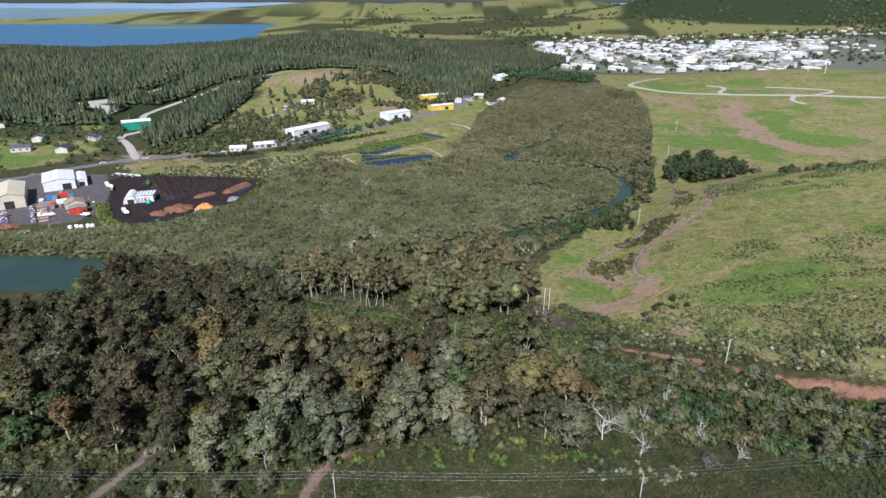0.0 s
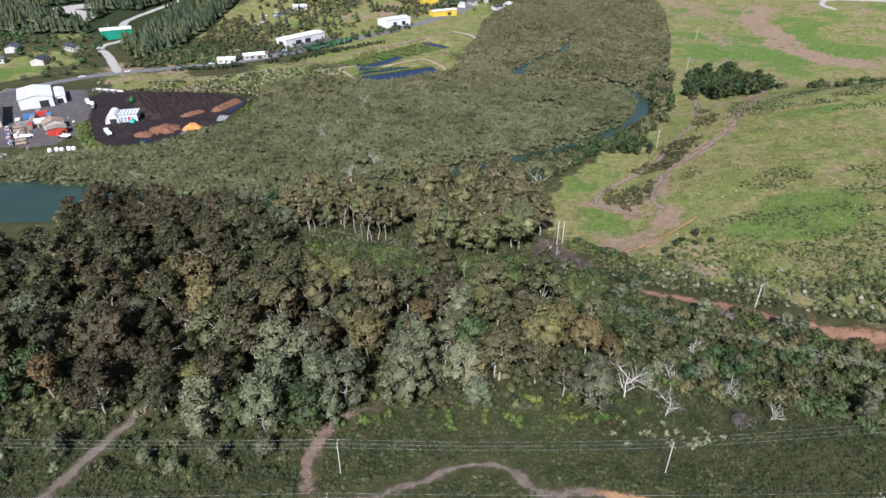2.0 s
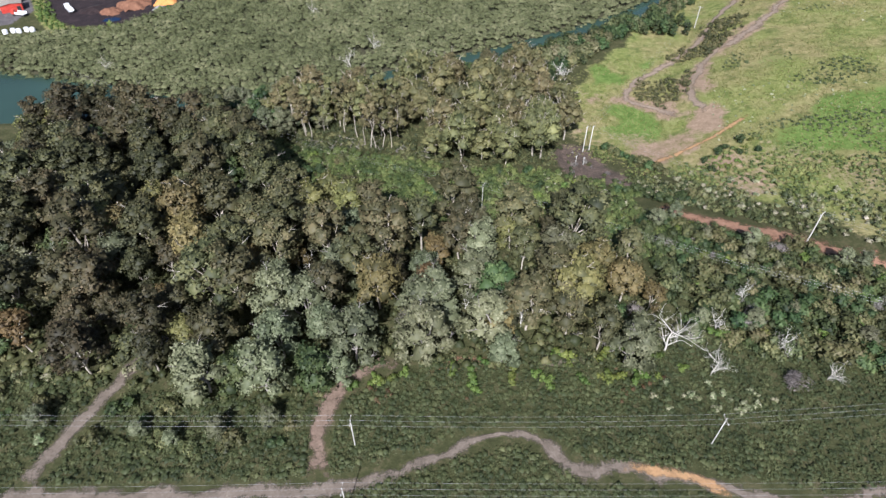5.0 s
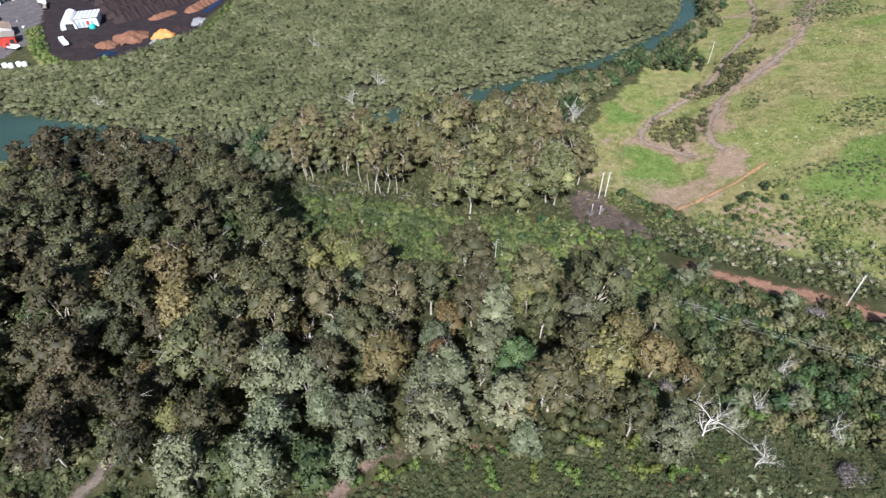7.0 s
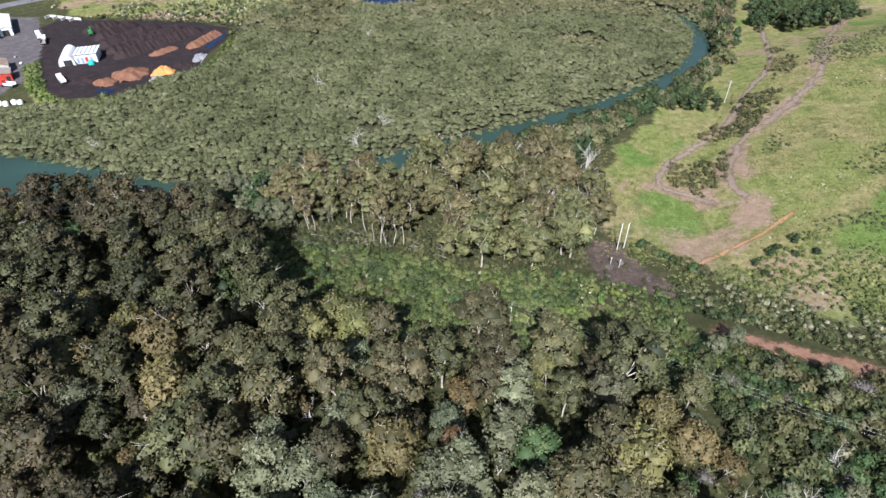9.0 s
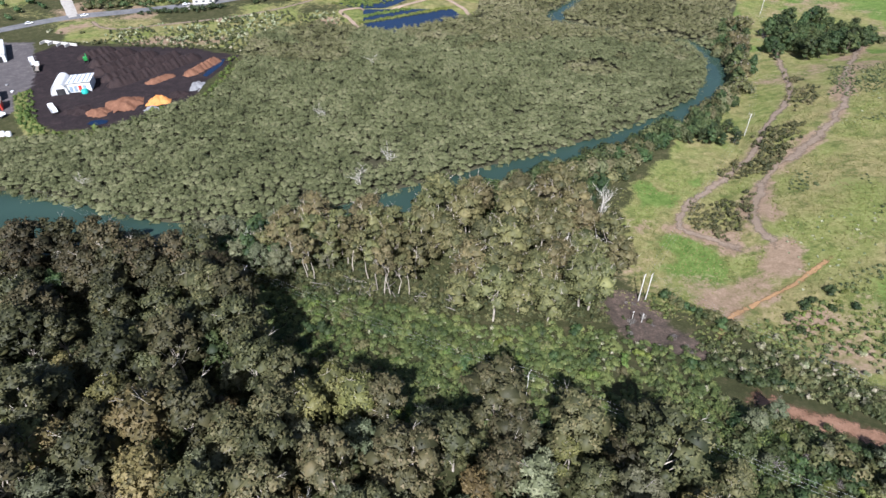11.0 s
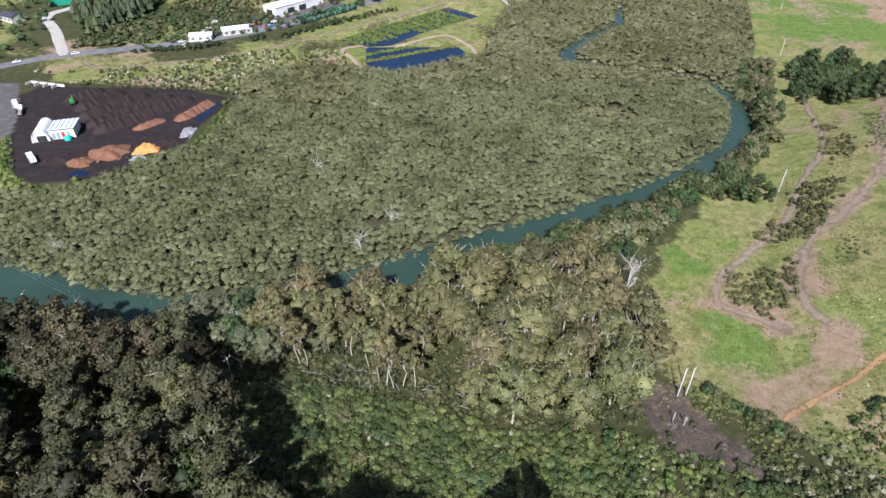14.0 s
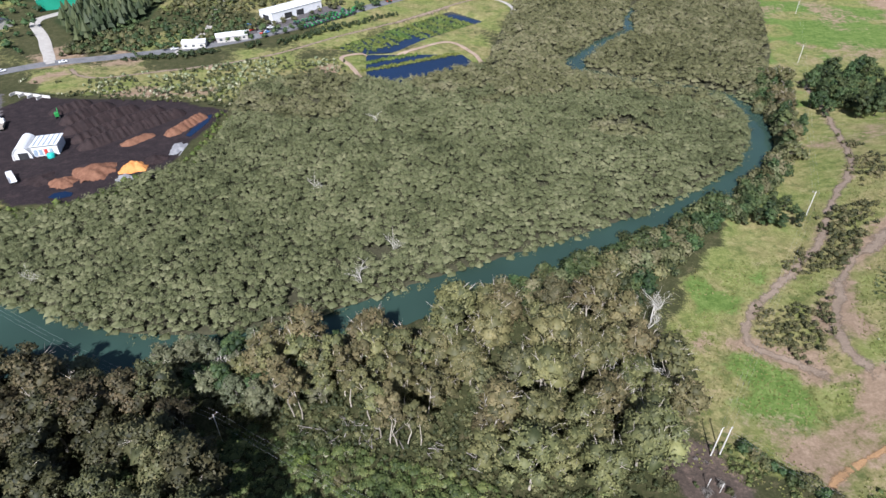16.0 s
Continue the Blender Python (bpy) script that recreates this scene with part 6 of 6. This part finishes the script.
for k in range(9):
    bx = thing("shipping_container", "weathered steel shipping container in the depot", "container", "containers", pose(-232 - 5.5 * (k % 3) + rngd.uniform(-1, 1), 362 - 9 * (k // 3) + 4 * (k % 3), 1.8, 0, 0, 30 + 90 * (k % 2)))
    part("shell", boxed(0, 0, 0, 2.4, 6.0, 2.5, bevel=0.05), bx, mat=(BLUEP, REDP, GREYCHIP, WHITE, TIMBER)[k % 5])
    part("door", boxed(0, -3.03, 0.1, 2.2, 0.06, 2.3), bx, mat=TIMBER)
for k in range(22):
    pl = thing("pallet", "stacked goods on a wooden pallet", "pallet", "depot pallets", pose(-226 + rngd.uniform(-14, 14), 322 + rngd.uniform(-12, 40), 1.8, 0, 0, rngd.uniform(0, 90)))
    part("base", boxed(0, 0, 0, 1.2, 1.2, 0.14), pl, mat=TIMBER)
    part("load", boxed(0, 0, 0.14, 1.1, 1.1, rngd.uniform(0.5, 1.4), bevel=0.04), pl, mat=(WHITE, DIRT, GREYCHIP, BARKCHIP)[k % 4])

# along the road
building("farm_store", "long white store with a pale low roof", "store", -123, 552, -38, 13, 42, 5.5, 1.0, WHITE, WHITE, [("right", -8, 6, 3.5), ("right", 2, 6, 3.5), ("end", 0, 6, 3.5)])
building("roadside_house", "low white roadside house", "house", -168, 492, -80, 8, 13, 3, 1.2, WALLP, WHITE, [], 3)
building("roadside_house", "long low white house with a pale roof", "house", -150, 505, -65, 9, 18, 3, 1.3, WALLP, WHITE, [], 4)
building("trade_store", "white store with blue lower panels", "store", -48, 617, -50, 14, 28, 6, 1.0, WHITE, WHITE, [("right", 6, 4, 3.5), ("right", -4, 4, 3.5)])
building("yellow_store", "bright yellow store with a pale roof", "store", -2, 668, -58, 9, 28, 5, 0.8, YELLOW, WHITE, [("right", 5, 4, 3)])
building("yellow_store", "yellow and white store behind another", "store", -10, 706, -60, 11, 34, 6, 0.8, YELLOW, WHITE, [("right", 5, 4, 3)])
building("hill_house", "white house among vehicles on the hillside", "house", -143, 650, -70, 9, 13, 3.4, 1.3, WALLP, WHITE, [], 3)
building("green_warehouse", "green sheet-metal warehouse with a white roof", "warehouse", -283, 560, -60, 14, 24, 7, 1.2, GREENW, WHITE)
building("round_roof_shed", "large white roof among trees by the far road", "shed", 76, 822, -30, 14, 22, 4, 2.5, WALLP, WHITE)
for k in range(5):
    building("roadside_house", "small pale house among trees", "house", 18 + 13 * k, 712 + 15 * (k % 3), 40 * k, 8, 11, 3, 1.5, WALLP, (WHITE, DARKROOF)[k % 2], [], 2)
for k, (x, y, r) in enumerate(((-345, 515, 20), (-340, 483, -70), (-306, 484, 10), (-410, 560, 30), (-300, 520, 60), (-372, 470, 30))):
    building("lawn_house", "blue-grey roofed house on a green lawn", "house", x, y, r, 9, 14, 3.4, 1.6, WALLP, DARKROOF, [], 3)
rngt = np.random.default_rng(41)
for k in range(11):
    tractor(-116 + 2.2 * k, 530 + 1.9 * k + rngt.uniform(-1, 1), rngt.uniform(-60, -20))
for k in range(12):
    tractor(-108 + 2.4 * k, 524 + 2.6 * k, rngt.uniform(-60, -20))
for k in range(6):
    tractor(-90 + rngt.uniform(-4, 10), 548 + 3.0 * k, rngt.uniform(0, 180))
for k in range(10):
    car("parked car outside the stores", -140 + rngt.uniform(-8, 10), 518 + rngt.uniform(-4, 10), rngt.uniform(0, 180), (WHITE, REDP, GREYCHIP, BLUEP)[k % 4])
for k in range(14):
    car("parked vehicle on the hillside lot", -165 + rngt.uniform(-12, 14), 640 + rngt.uniform(-14, 8), rngt.uniform(0, 180), (WHITE, GREYCHIP, WHITE, BLUEP)[k % 4])
for x, y, r, c in ((-232, 464, 55, WHITE), (-258, 450, 50, WHITE), (-178, 486, 60, WHITE), (-60, 581, 45, REDP), (-290, 417, 50, GREYCHIP)):
    car("car on the sealed road", x, y, -r, c)


# ponds
def reed_row(pts, w, seed, name="reed_bed"):
    c = curve_through(pts, 0.9)
    rng = np.random.default_rng(seed)
    P = np.repeat(c, 4, 0) + rng.uniform(-w / 2, w / 2, (len(c) * 4, 2))
    data = leaves(rng, np.column_stack([P, np.full(len(P), 0.55)]), np.full(len(P), 0.95), 12, 0.38, 0.6)
    return tagged(new(name, leafy_mesh(name, *data, REED)), label="narrow bed of green reeds standing in the pond", category="reed bed", group="reed beds")


reed_row([(-71, 466), (-47, 480), (-18, 497)], 4.0, 1)
reed_row([(-66, 457), (-42, 470), (-9, 489)], 3.6, 2)
for k in range(13):
    u = k / 12
    a = (-92 + 62 * u, 500 + 70 * u)
    s = 0.55 + 0.4 * u if k not in (5, 6) else 0.6
    reed_row([a, (a[0] + 15 * s, a[1] - 14 * s), (a[0] + 31 * s, a[1] - 30 * s)], 7.0 if k % 4 else 5.0, 10 + k)

# the town on the flat, far off
blocks = [building("town_building", lab, "building", 0, 0, 0, w, l, h, r, wl, rf, [("end", 0, w * 0.3, h * 0.6)], 0, "town buildings", 0)
          for lab, w, l, h, r, wl, rf in (("large white industrial building in the far town", 17, 30, 6, 1.6, WHITE, WHITE), ("white industrial shed in the far town", 11, 18, 5, 1.3, WALLP, WHITE),
                                          ("pale industrial building with a grey roof", 14, 22, 5, 1.3, WALLP, GREYCHIP), ("dark-roofed shed in the far town", 10, 17, 5, 1.2, WALLP, DARKROOF))]
homes = [building("town_house", lab, "house", 0, 0, 0, 9, 14, 3.5, 2, WALLP, rf, [], 0, "town houses", 0)
         for lab, rf in (("small pale house with a white roof", WHITE), ("small house with a dark roof", DARKROOF), ("small house with a terracotta roof", REDROOF))]
rt = np.random.default_rng(77)


def settle(protos, n, ok, box_, p, turn):
    put = []
    while len(put) < n:
        x, y = rt.uniform(*box_[0]), rt.uniform(*box_[1])
        if ok(x, y) and all((x - a) ** 2 + (y - b) ** 2 > (20 if p[0] == 0.22 else 14) ** 2 for a, b in put):
            put.append((x, y))
            copy_thing(protos[rt.choice(len(protos), p=p)], pose(x, y, float(land(x, y)), 0, 0, turn + 90 * rt.integers(0, 2) + rt.normal(0, 6)))


settle(blocks, 290, lambda x, y: x > 175 + 0.12 * (y - 1050) and x < 640 + 0.6 * (y - 1050) and bumpy(x, y, 500, 800, 300, 200, 1) < 0.25, ((180, 1250), (1060, 1950)), [0.22, 0.36, 0.26, 0.16], 25)
settle(homes, 200, lambda x, y: x > 380 and bumpy(x, y, 500, 800, 300, 200, 1) < 0.2, ((380, 1500), (1500, 2350)), [0.45, 0.3, 0.25], 25)
retire(blocks + homes)
suburb = np.stack([rt.uniform(150, 1500, 1500), rt.uniform(1000, 2350, 1500)], 1)
suburb = suburb[(bumpy(suburb[:, 0], suburb[:, 1], 500, 800, 300, 200, 1) < 0.2) & (lumps(suburb[:, 0], suburb[:, 1], 60, 5.1) > -0.25)]
field("town_trees", suburb, 68, 6.0, 1, 10, 2.0, DEEP, "dark trees between the buildings of the far town", "trees", lift=0.5)
for k, (x, y) in enumerate(((474, 772), (461, 786), (560, 760))):
    mast = thing("light_mast", "tall pale mast on the far grassy hill", "mast", "light masts", pose(x, y, float(land(x, y))))
    part("shaft", mesh_of("shaft", *tube([(0, 0, 0), (0, 0, 16)], [0.45, 0.3], 8), POLE, True), mast)
    part("head", boxed(0, 0, 16, 4.5, 0.8, 0.8), mast, mat=POLE)

# hazy ridges beyond the harbour, on the horizon: haze put into colour and glow
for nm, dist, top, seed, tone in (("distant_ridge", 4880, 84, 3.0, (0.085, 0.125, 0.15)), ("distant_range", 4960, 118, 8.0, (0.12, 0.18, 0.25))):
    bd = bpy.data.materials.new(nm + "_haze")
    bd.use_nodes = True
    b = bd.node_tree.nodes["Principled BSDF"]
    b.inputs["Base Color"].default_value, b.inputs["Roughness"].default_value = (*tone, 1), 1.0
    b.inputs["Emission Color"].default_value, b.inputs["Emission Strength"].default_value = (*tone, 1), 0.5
    vs, fs = [], []
    for i in range(241):
        a = math.radians(-60 + i * 0.5)
        x, y = dist * math.sin(a) * 1.0, dist * math.cos(a)
        h = top + 8 * float(lumps(x, y, 420, seed)) + 4 * float(lumps(x, y, 120, seed))
        vs += [(x, y, -20), (x, y, h), (x * 1.01, y * 1.01, h - 12)]
        if i:
            o = 3 * (i - 1)
            fs += [(o, o + 3, o + 4, o + 1), (o + 1, o + 4, o + 5, o + 2)]
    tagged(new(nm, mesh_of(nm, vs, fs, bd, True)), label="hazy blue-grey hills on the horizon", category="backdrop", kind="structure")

retire(euc + dusk + gold + grey + deep + rust + bare + tall + small + lime + plume + dark_bush + twig + gum)
